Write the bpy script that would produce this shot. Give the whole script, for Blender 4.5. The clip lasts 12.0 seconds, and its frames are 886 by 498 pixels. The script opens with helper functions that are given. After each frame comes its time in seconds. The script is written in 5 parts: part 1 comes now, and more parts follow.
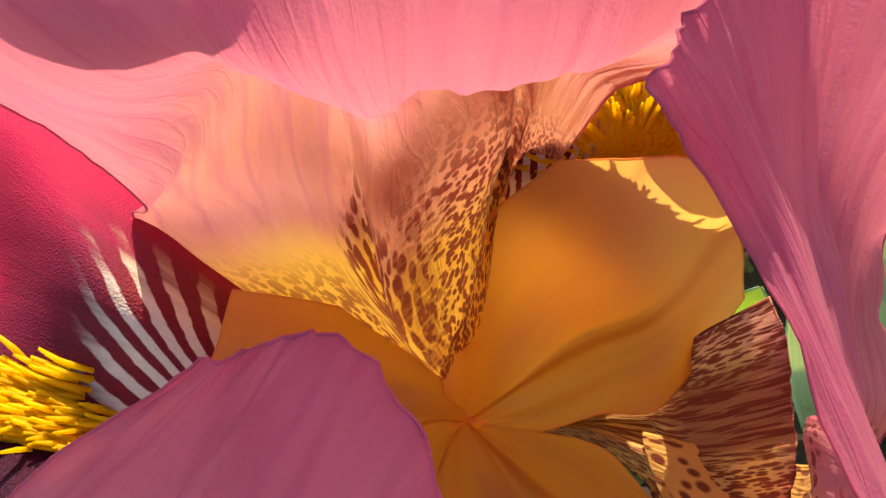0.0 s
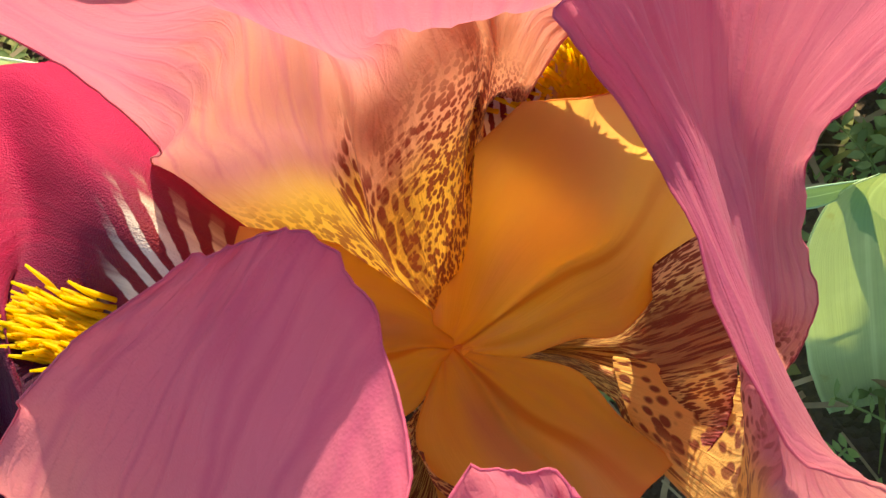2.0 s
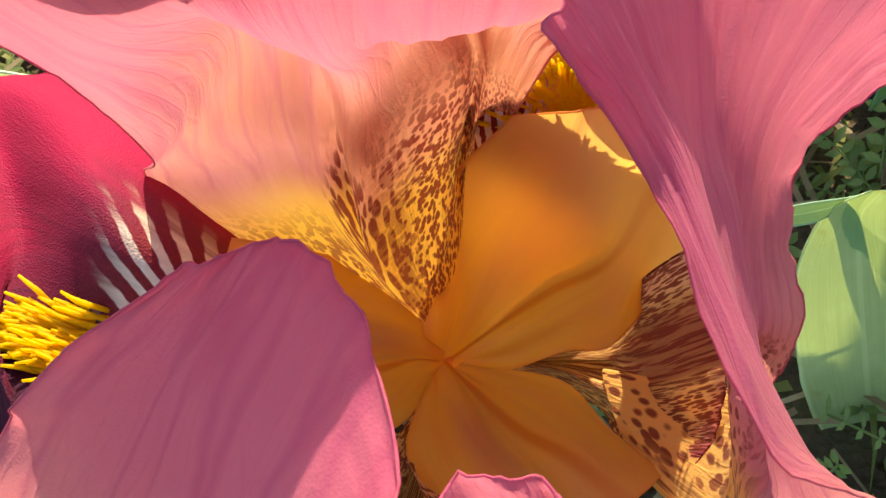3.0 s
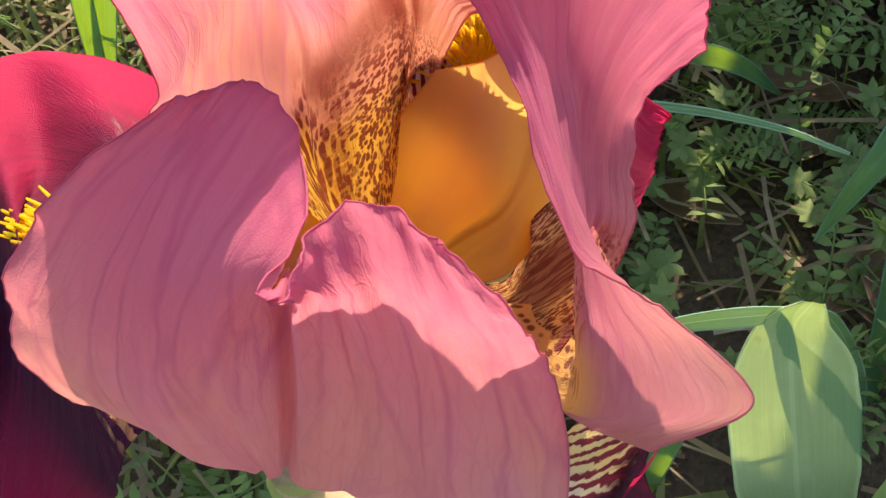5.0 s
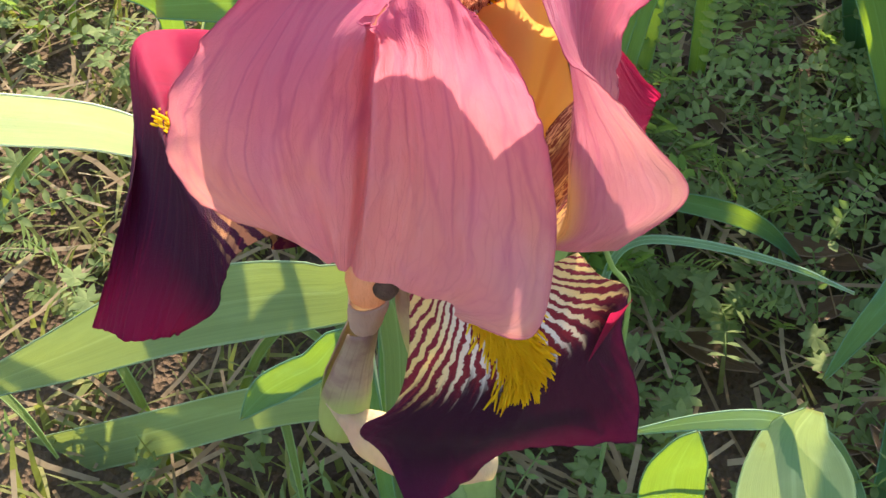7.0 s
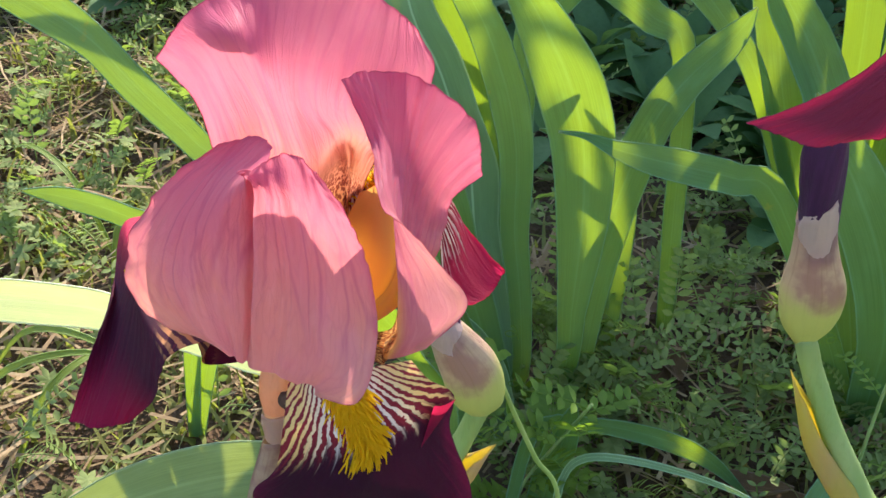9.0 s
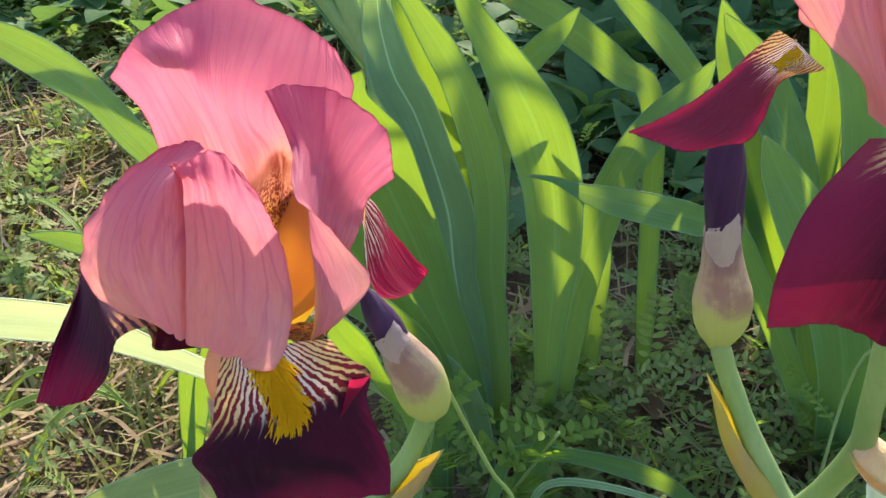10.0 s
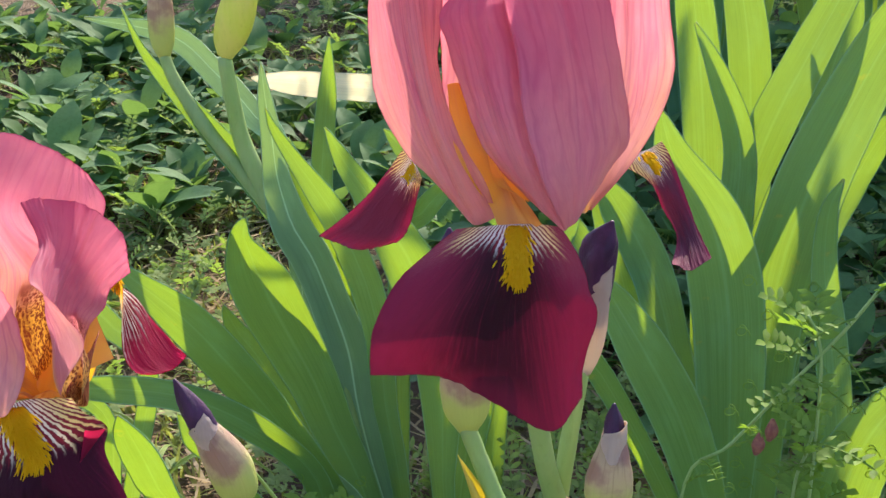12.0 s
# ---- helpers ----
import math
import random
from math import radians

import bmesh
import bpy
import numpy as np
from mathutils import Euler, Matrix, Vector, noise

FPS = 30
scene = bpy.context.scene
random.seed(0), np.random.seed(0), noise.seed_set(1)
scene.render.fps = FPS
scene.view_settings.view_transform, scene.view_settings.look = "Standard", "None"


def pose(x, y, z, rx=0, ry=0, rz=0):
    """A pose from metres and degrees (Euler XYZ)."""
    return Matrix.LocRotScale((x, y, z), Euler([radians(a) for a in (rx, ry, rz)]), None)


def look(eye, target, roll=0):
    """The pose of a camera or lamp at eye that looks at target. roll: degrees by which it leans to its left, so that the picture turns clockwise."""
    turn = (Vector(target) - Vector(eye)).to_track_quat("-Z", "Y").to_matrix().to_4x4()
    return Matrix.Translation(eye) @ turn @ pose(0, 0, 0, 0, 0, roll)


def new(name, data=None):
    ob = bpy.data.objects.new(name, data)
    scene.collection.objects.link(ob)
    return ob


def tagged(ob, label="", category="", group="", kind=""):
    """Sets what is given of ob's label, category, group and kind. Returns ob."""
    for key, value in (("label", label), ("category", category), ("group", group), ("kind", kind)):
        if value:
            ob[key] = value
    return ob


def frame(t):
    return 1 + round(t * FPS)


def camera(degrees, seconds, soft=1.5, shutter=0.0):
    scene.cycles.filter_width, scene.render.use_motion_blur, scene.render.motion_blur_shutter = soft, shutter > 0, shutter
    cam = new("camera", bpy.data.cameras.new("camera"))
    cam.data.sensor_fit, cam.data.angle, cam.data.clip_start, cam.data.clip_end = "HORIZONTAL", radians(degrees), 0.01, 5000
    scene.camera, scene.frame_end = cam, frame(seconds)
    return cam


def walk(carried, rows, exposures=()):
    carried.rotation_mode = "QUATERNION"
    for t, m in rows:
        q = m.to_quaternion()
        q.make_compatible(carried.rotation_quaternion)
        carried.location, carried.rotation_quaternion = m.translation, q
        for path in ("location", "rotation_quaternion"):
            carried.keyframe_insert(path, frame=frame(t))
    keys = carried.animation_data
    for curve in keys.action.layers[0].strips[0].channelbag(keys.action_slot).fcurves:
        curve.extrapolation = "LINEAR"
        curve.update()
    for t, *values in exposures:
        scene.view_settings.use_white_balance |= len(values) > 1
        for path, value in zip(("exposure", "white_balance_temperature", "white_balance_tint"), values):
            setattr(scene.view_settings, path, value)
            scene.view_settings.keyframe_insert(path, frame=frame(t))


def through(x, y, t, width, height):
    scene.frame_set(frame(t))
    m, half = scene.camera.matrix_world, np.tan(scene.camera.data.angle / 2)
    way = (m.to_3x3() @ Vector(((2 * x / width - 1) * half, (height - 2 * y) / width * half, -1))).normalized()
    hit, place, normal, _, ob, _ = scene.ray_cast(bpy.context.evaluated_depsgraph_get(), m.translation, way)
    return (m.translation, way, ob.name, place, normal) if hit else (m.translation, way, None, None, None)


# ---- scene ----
cam = camera(37.74, 12.0)
PATH = [
    (0.0, pose(-0.0013, -0.0383, 0.4652, 24.60, 1.25, -2.59)),
    (0.5, pose(-0.0018, -0.0347, 0.4684, 24.29, 0.68, -2.95)),
    (1.0, pose(0.0052, -0.0417, 0.4690, 23.83, 2.44, -2.28)),
    (1.5, pose(0.0055, -0.0480, 0.4736, 24.34, 2.57, -2.32)),
    (2.0, pose(0.0039, -0.0483, 0.4748, 24.04, 2.93, -2.13)),
    (2.5, pose(0.0025, -0.0499, 0.4754, 25.19, 2.92, -2.26)),
    (3.0, pose(0.0042, -0.0490, 0.4754, 24.75, 2.58, -2.00)),
    (3.2, pose(0.0044, -0.0516, 0.4763, 25.73, 2.60, -1.90)),
    (4.8, pose(0.0040, -0.0829, 0.4916, 30.88, 0.01, 1.39)),
    (5.0, pose(0.0121, -0.0874, 0.4933, 31.75, -0.22, 2.19)),
    (5.5, pose(0.0173, -0.1043, 0.4980, 35.49, -0.06, 4.52)),
    (6.0, pose(0.0100, -0.1329, 0.5002, 40.16, -0.19, 5.79)),
    (6.5, pose(0.0152, -0.1479, 0.5023, 41.86, -0.45, 6.51)),
    (6.7, pose(0.0163, -0.1534, 0.5046, 42.10, -0.99, 6.53)),
    (8.3, pose(0.0443, -0.1990, 0.5008, 46.46, -2.11, 9.29)),
    (8.5, pose(0.0471, -0.2104, 0.5048, 48.40, -2.15, 9.62)),
    (9.0, pose(0.0670, -0.2358, 0.5363, 55.06, -1.38, 10.02)),
    (9.5, pose(0.0868, -0.2622, 0.5469, 57.28, -1.01, 10.60)),
    (10.0, pose(0.1017, -0.2734, 0.5418, 58.41, -0.58, 10.98)),
    (10.5, pose(0.1331, -0.2901, 0.5400, 59.28, 0.29, 11.48)),
    (11.0, pose(0.1633, -0.3154, 0.5395, 61.00, 0.21, 12.14)),
    (11.3, pose(0.1900, -0.3266, 0.5361, 63.62, 0.92, 13.06)),
    (11.5, pose(0.2010, -0.3308, 0.5461, 65.15, 0.57, 12.96)),
    (12.0, pose(0.2243, -0.3353, 0.5556, 66.57, 1.07, 13.60)),
]
walk(cam, PATH, ((0.0, 1.12, 7300, 7), (1.5, 1.18, 7200, 0), (3.2, 1.22, 7100, 2), (4.8, 1.2, 6700, 9), (5.5, 1.25, 6500, 12), (8.5, 1.55, 6400, 12), (9.5, 1.35, 6300, 12), (10.5, 1.35, 6300, 12), (12.0, 1.35, 6300, 12)))

# ---- light ----
SUN_DIR = Vector((0.07, 0.82, 0.51)).normalized()
world = bpy.data.worlds.new("sky")
scene.world = world
world.use_nodes = True
wn = world.node_tree.nodes
sky = wn.new("ShaderNodeTexSky")
sky.sky_type = "NISHITA"
sky.sun_disc = False
sky.sun_elevation = math.asin(SUN_DIR.z)
sky.sun_rotation = math.atan2(SUN_DIR.x, SUN_DIR.y)
wn["Background"].inputs["Strength"].default_value = 0.15
world.node_tree.links.new(sky.outputs["Color"], wn["Background"].inputs["Color"])
sun_data = bpy.data.lights.new("sun", "SUN")
sun_data.energy = 4.1
sun_data.angle = radians(0.6)
sun_data.color = (1.0, 0.88, 0.7)
sun = new("sun", sun_data)
sun.matrix_world = look(SUN_DIR * 5, (0, 0, 0))


# ---- materials ----
class Nodes:
    """Short hand for building a node material."""

    def __init__(self, name):
        self.mat = bpy.data.materials.new(name)
        self.mat.use_nodes = True
        self.tree = self.mat.node_tree
        self.tree.nodes.clear()
        self.out = self.tree.nodes.new("ShaderNodeOutputMaterial")

    def put(self, socket, value):
        if isinstance(value, bpy.types.NodeSocket):
            self.tree.links.new(value, socket)
        elif socket.type == "RGBA" and len(value) == 3:
            socket.default_value = (*value, 1)
        else:
            socket.default_value = value

    def add(self, kind, out=0, settings=None, **inputs):
        node = self.tree.nodes.new("ShaderNode" + kind)
        for key, value in (settings or {}).items():
            if key == "operation":
                node.operation = value
            elif key == "data_type":
                node.data_type = value
            elif key == "feature":
                node.feature = value
            elif key == "blend_type":
                node.blend_type = value
            elif key == "noise_dimensions":
                node.noise_dimensions = value
        for key, value in inputs.items():
            self.put(node.inputs[int(key[1:]) if key[0] == "i" and key[1:].isdigit() else key.replace("_", " ")], value)
        return node.outputs[out]

    def math(self, op, a, b=0.0, clamp=False):
        node = self.tree.nodes.new("ShaderNodeMath")
        node.operation, node.use_clamp = op, clamp
        self.put(node.inputs[0], a)
        self.put(node.inputs[1], b)
        return node.outputs[0]

    def smooth(self, value, low, high):
        node = self.tree.nodes.new("ShaderNodeMapRange")
        node.interpolation_type = "SMOOTHSTEP"
        for n, v in enumerate((value, low, high, 0.0, 1.0)):
            self.put(node.inputs[n], v)
        return node.outputs[0]

    def mix(self, fac, a, b):
        node = self.tree.nodes.new("ShaderNodeMix")
        node.data_type = "RGBA"
        self.put(node.inputs[0], fac)
        self.put(node.inputs[6], a)
        self.put(node.inputs[7], b)
        return node.outputs[2]

    def uv(self):
        split = self.tree.nodes.new("ShaderNodeSeparateXYZ")
        self.tree.links.new(self.add("UVMap"), split.inputs[0])
        return split.outputs[0], split.outputs[1]

    def xyz(self, x, y, z=0.0):
        return self.add("CombineXYZ", X=x, Y=y, Z=z)

    def noise(self, vector, scale, detail=3.0, rough=0.55):
        return self.add("TexNoise", Vector=vector, Scale=scale, Detail=detail, Roughness=rough)

    def cells(self, vector, scale, feature="F1"):
        return self.add("TexVoronoi", settings={"feature": feature}, Vector=vector, Scale=scale)

    def place(self):
        return self.add("TexCoord", out=3)

    def bump(self, height, distance, strength=1.0):
        return self.add("Bump", Strength=strength, Distance=distance, Height=height)

    def surface(self, colour, through=None, share=0.0, rough=0.5, gloss=0.3, sheen=0.0, normal=None):
        node = self.tree.nodes.new("ShaderNodeBsdfPrincipled")
        self.put(node.inputs["Base Color"], colour)
        self.put(node.inputs["Roughness"], rough)
        self.put(node.inputs["Specular IOR Level"], gloss)
        self.put(node.inputs["Sheen Weight"], sheen)
        if normal:
            self.put(node.inputs["Normal"], normal)
        last = node.outputs[0]
        if share:
            thin = self.tree.nodes.new("ShaderNodeBsdfTranslucent")
            self.put(thin.inputs["Color"], through or colour)
            if normal:
                self.put(thin.inputs["Normal"], normal)
            both = self.tree.nodes.new("ShaderNodeMixShader")
            self.put(both.inputs[0], share)
            self.put(both.inputs[1], last)
            self.put(both.inputs[2], thin.outputs[0])
            last = both.outputs[0]
        self.tree.links.new(last, self.out.inputs[0])
        return self.mat


def spot_marks(n, u, v, seed, across, along, fill):
    """Small marks drawn out along the petal: more across than along gives dashes."""
    warp = n.noise(n.xyz(n.math("MULTIPLY", v, 7.0), n.math("MULTIPLY", u, 7.0), seed), 1.0, 2.0)
    x = n.math("ADD", n.math("MULTIPLY", v, across), n.math("MULTIPLY", warp, 2.2))
    y = n.math("ADD", n.math("MULTIPLY", u, along), n.math("MULTIPLY", warp, 1.2))
    size = n.noise(n.xyz(n.math("MULTIPLY", x, 0.4), n.math("MULTIPLY", y, 0.4), seed + 2), 1.0, 2.0)
    far = n.math("ADD", n.cells(n.xyz(x, y, seed), 1.0), n.math("MULTIPLY", n.math("SUBTRACT", size, 0.5), 0.5))
    return n.math("SUBTRACT", 1.0, n.smooth(far, fill - 0.09, fill + 0.09))


def standard_material(name, top, mid, seed, claw_end=0.36, spot_end=0.4, spot_mid=0.58, spot_half=0.36, blush=(0.22, 0.62), claw_tint=(0.85, 0.48, 0.06), dashes=(64.0, 14.0), dots_at=(44.0, 50.0), split=0.55, step=0.0, copper=0.0, fill=0.42, trough=0.0):
    """Upright petal: mauve pink with fine veins, peach towards the yellow, brown-spotted claw."""
    n = Nodes(name)
    u, v = n.uv()
    side = n.math("ABSOLUTE", n.math("SUBTRACT", v, 0.5))
    warp = n.noise(n.xyz(v, u, seed), 5.0, 2.0)
    fan = n.math("ADD", n.math("MULTIPLY", v, 15.0), n.math("MULTIPLY", warp, 0.7))
    vein = n.cells(n.xyz(fan, n.math("MULTIPLY", u, 1.8), seed), 1.0, "DISTANCE_TO_EDGE")
    vein = n.math("SUBTRACT", 1.0, n.smooth(vein, 0.0, 0.11))
    fine = n.cells(n.xyz(n.math("MULTIPLY", fan, 2.7), n.math("MULTIPLY", u, 7.0), seed), 1.0, "DISTANCE_TO_EDGE")
    fine = n.math("SUBTRACT", 1.0, n.smooth(fine, 0.0, 0.1))
    blotch = n.noise(n.xyz(n.math("MULTIPLY", v, 3.0), u, seed + 3), 2.2, 3.0)
    low = n.smooth(n.math("ADD", u, n.math("MULTIPLY", n.math("SUBTRACT", blotch, 0.5), 0.35)), *blush)
    colour = n.mix(low, mid, top)
    patch = n.noise(n.place(), 75.0, 4.0)
    colour = n.mix(n.math("MULTIPLY", n.smooth(patch, 0.45, 0.7), 0.45), colour, (0.74, 0.27, 0.31))
    # peach glow of light through the lower outer edges, put into the colour
    outer = n.math("MULTIPLY", n.smooth(side, 0.28, 0.5), n.math("SUBTRACT", 1.0, n.smooth(u, 0.35, 0.85)))
    colour = n.mix(n.math("MULTIPLY", outer, 0.4), colour, (0.8, 0.4, 0.22))
    colour = n.mix(n.smooth(blotch, 0.35, 0.75), colour, n.mix(0.35, colour, (0.62, 0.16, 0.3)))
    colour = n.mix(n.math("MULTIPLY", vein, n.math("MULTIPLY", n.smooth(u, 0.1, 0.5), n.math("ADD", n.math("MULTIPLY", blotch, 0.55), 0.11))), colour, (0.4, 0.05, 0.17))
    colour = n.mix(n.math("MULTIPLY", fine, 0.12), colour, (0.5, 0.1, 0.18))
    crepe = n.noise(n.xyz(n.math("MULTIPLY", fan, 1.5), n.math("MULTIPLY", u, 5.0), seed + 6), 1.0, 4.0, 0.6)
    colour = n.mix(n.math("MULTIPLY", n.smooth(crepe, 0.5, 0.68), 0.2), colour, (0.8, 0.35, 0.34))
    colour = n.mix(n.math("MULTIPLY", n.math("SUBTRACT", 1.0, n.smooth(crepe, 0.32, 0.48)), 0.2), colour, (0.52, 0.1, 0.2))
    rib = n.math("SUBTRACT", 1.0, n.smooth(side, 0.0, 0.016))
    colour = n.mix(n.math("MULTIPLY", rib, 0.3), colour, (0.56, 0.12, 0.19))
    flush = n.math("MULTIPLY", n.smooth(n.math("ADD", u, n.math("MULTIPLY", crepe, 0.5)), 0.7, 1.2), 0.55)
    colour = n.mix(flush, colour, (0.6, 0.09, 0.22))
    edge = n.math("MAXIMUM", n.smooth(side, 0.478, 0.5), n.smooth(u, 0.965, 1.0))
    colour = n.mix(n.math("MULTIPLY", edge, 0.28), colour, (0.6, 0.06, 0.17))
    claw = n.math("SUBTRACT", 1.0, n.smooth(n.math("ADD", u, n.math("MULTIPLY", side, 0.22)), claw_end - 0.16, claw_end))
    claw = n.math("MULTIPLY", claw, n.math("SUBTRACT", 1.0, n.smooth(n.math("ABSOLUTE", n.math("SUBTRACT", v, spot_mid)), spot_half, spot_half + 0.2)))
    if copper:
        tan = n.math("MULTIPLY", n.smooth(v, 0.26, 0.42), n.math("SUBTRACT", 1.0, n.smooth(u, 0.4, 0.72)))
        colour = n.mix(n.math("MULTIPLY", tan, copper), colour, n.mix(crepe, (0.58, 0.21, 0.09), (0.76, 0.36, 0.15)))
    colour = n.mix(claw, colour, claw_tint)
    if trough:
        deep = n.math("MULTIPLY", n.smooth(v, 0.1, 0.3), n.math("SUBTRACT", 1.0, n.smooth(v, 0.5, 0.6)))
        colour = n.mix(n.math("MULTIPLY", n.math("MULTIPLY", deep, n.smooth(u, 0.3, 0.8)), trough), colour, (0.28, 0.035, 0.025))
        frost = n.math("MULTIPLY", n.math("SUBTRACT", 1.0, n.smooth(v, 0.04, 0.22)), n.smooth(u, 0.4, 0.7))
        colour = n.mix(n.math("MULTIPLY", frost, 0.8), colour, (0.8, 0.42, 0.26))
    long = spot_marks(n, u, v, seed, *dashes, fill)
    short = spot_marks(n, u, v, seed + 7, *dots_at, fill)
    kind = n.smooth(n.math("ADD", v, n.math("MULTIPLY", warp, 0.1)), split, split + 0.1)
    kind = n.math("MAXIMUM", kind, n.math("SUBTRACT", 1.0, n.smooth(v, 0.2, 0.3)))
    dots = n.math("ADD", n.math("MULTIPLY", long, n.math("SUBTRACT", 1.0, kind)), n.math("MULTIPLY", short, kind))
    reach = n.math("ADD", u, n.math("ADD", n.math("MULTIPLY", n.math("SUBTRACT", 1.0, n.smooth(v, 0.27, 0.36)), step), n.math("MULTIPLY", n.math("SUBTRACT", warp, 0.5), 0.12)))
    dots = n.math("MULTIPLY", dots, n.math("MULTIPLY", n.math("SUBTRACT", 1.0, n.smooth(n.math("ABSOLUTE", n.math("SUBTRACT", v, spot_mid)), spot_half - 0.06, spot_half + 0.06)), n.math("SUBTRACT", 1.0, n.smooth(reach, spot_end - 0.14, spot_end))))
    colour = n.mix(n.math("MULTIPLY", dots, 0.92), colour, (0.2, 0.022, 0.014))
    skin = n.math("ADD", n.cells(n.place(), 3800.0), n.math("MULTIPLY", n.noise(n.place(), 520.0, 3.0), 1.1))
    height = n.math("ADD", n.math("MULTIPLY", vein, -0.45), n.math("ADD", n.math("MULTIPLY", skin, 0.3), n.math("ADD", n.math("MULTIPLY", fine, -0.3), n.math("MULTIPLY", crepe, 3.0))))
    through = n.mix(n.math("MULTIPLY", n.math("SUBTRACT", 1.0, n.math("MAXIMUM", claw, dots)), 0.22), colour, (0.88, 0.36, 0.32))
    thin = n.math("ADD", n.math("MULTIPLY", n.smooth(u, 0.25, 0.65), 0.16), 0.32)
    return n.surface(colour, through, thin, 0.55, 0.25, 0.08, n.bump(height, 0.00013, 0.8))


def fall_material(name, dark, margin, glow, dark_glow, haft_end=0.4, rim_start=0.3, rim_end=2.0, share=0.3, haft_side=0.6, rim_full=0.5, rays=50.0, far_only=False, gold=False):
    """Hanging petal: cream haft with branching maroon streaks, then dark velvet with a redder margin that also holds
    painted sunlight.
    """
    n = Nodes(name)
    u, v = n.uv()
    across = n.math("SUBTRACT", v, 0.5)
    side = n.math("ABSOLUTE", across)
    warp = n.noise(n.xyz(n.math("MULTIPLY", v, 9.0), n.math("MULTIPLY", u, 13.0), 1.0), 1.0, 4.0, 0.65)
    fan = n.math("MULTIPLY", n.math("ARCTAN2", across, n.math("ADD", u, 0.32)), 1.7)
    ray = n.math("SINE", n.math("ADD", n.math("MULTIPLY", fan, rays), n.math("MULTIPLY", warp, 11.0)))
    thin = n.math("ADD", n.math("MULTIPLY", n.smooth(u, 0.05, haft_end), 0.9), -0.35)
    streak = n.smooth(n.math("SUBTRACT", thin, ray), -0.22, 0.22)
    ragged = n.noise(n.xyz(n.math("MULTIPLY", fan, 16.0), n.math("MULTIPLY", u, 2.0), 2.0), 1.0)
    reach = n.math("ADD", u, n.math("MULTIPLY", n.math("SUBTRACT", ragged, 0.5), 0.35))
    haft = n.math("SUBTRACT", 1.0, n.smooth(reach, haft_end - 0.16, haft_end))
    haft = n.math("MULTIPLY", haft, n.math("SUBTRACT", 1.0, n.smooth(side, haft_side - 0.12, haft_side)))
    velvet = None
    if far_only:
        east, north = n.math("MULTIPLY", n.math("SUBTRACT", u, 0.1), 1.7), n.math("MULTIPLY", n.math("SUBTRACT", 0.62, v), 0.7)
        angle = n.math("ARCTAN2", north, east)
        radius = n.math("ADD", n.math("SQRT", n.math("ADD", n.math("MULTIPLY", east, east), n.math("MULTIPLY", north, north))), n.math("MULTIPLY", n.math("SUBTRACT", ragged, 0.5), 0.08))
        ray = n.math("SINE", n.math("ADD", n.math("MULTIPLY", angle, 31.0), n.math("MULTIPLY", warp, 5.0)))
        streak = n.smooth(n.math("ADD", ray, n.math("MULTIPLY", n.math("SUBTRACT", radius, 0.19), 6.0)), -0.25, 0.2)
        haft = n.math("MULTIPLY", n.math("SUBTRACT", 1.0, n.smooth(radius, 0.2, 0.28)), n.smooth(angle, -0.35, -0.1))
        velvet = n.math("SUBTRACT", 1.0, n.smooth(radius, 0.24, 0.34))
        hem = n.math("MULTIPLY", n.smooth(v, 0.8, 0.92), n.math("MULTIPLY", n.smooth(u, 0.12, 0.2), n.math("SUBTRACT", 1.0, n.smooth(reach, 0.46, 0.6))))
        net = n.smooth(n.math("SINE", n.math("ADD", n.math("MULTIPLY", u, 120.0), n.math("MULTIPLY", warp, 9.0))), -0.25, 0.3)
    grain = n.noise(n.xyz(n.math("MULTIPLY", fan, 40.0), n.math("MULTIPLY", u, 4.0), 4.0), 1.0, 4.0)
    # with far_only the red is painted on the sunlit side alone
    reach_out = n.math("MULTIPLY", across, -1.0) if far_only else side
    rim = n.smooth(n.math("ADD", reach_out, n.math("MULTIPLY", n.math("SUBTRACT", grain, 0.5), 0.16)), rim_start, rim_full)
    rim = n.math("MULTIPLY", rim, n.math("SUBTRACT", 1.0, n.smooth(u, rim_end - 0.25, rim_end)))
    rim = n.math("MAXIMUM", rim, n.math("MULTIPLY", n.smooth(u, 0.78, 1.0), 0.5))
    colour = n.mix(rim, dark, margin)
    if gold:
        amber = n.math("MULTIPLY", n.smooth(v, 0.28, 0.38), n.math("SUBTRACT", 1.0, n.smooth(u, 0.46, 0.54)))
        streak = n.math("MULTIPLY", streak, n.math("SUBTRACT", 1.0, amber))
    pale = n.mix(amber, (0.86, 0.8, 0.74), (0.95, 0.56, 0.03)) if gold else n.mix(n.smooth(side, 0.1, 0.4), (0.82, 0.74, 0.68), (0.82, 0.56, 0.2))
    colour = n.mix(n.math("MULTIPLY", n.smooth(grain, 0.5, 0.8), 0.3), colour, margin)
    if velvet:
        colour = n.mix(n.math("MULTIPLY", velvet, 0.6), colour, (0.1, 0.012, 0.035))
    colour = n.mix(haft, colour, n.mix(streak, pale, (0.22, 0.018, 0.03)))
    if velvet:
        colour = n.mix(n.math("MULTIPLY", hem, net), colour, (0.66, 0.3, 0.12))
    nap = n.cells(n.place(), 4200.0)
    lit = n.mix(rim, dark_glow, glow)
    if velvet:
        lit = n.mix(velvet, lit, dark_glow)
    through = n.mix(haft, lit, colour)
    height = n.math("ADD", nap, n.math("MULTIPLY", grain, 1.0))
    return n.surface(colour, through, share, 0.6, 0.15, 0.03, n.bump(height, 0.00014, 0.8))


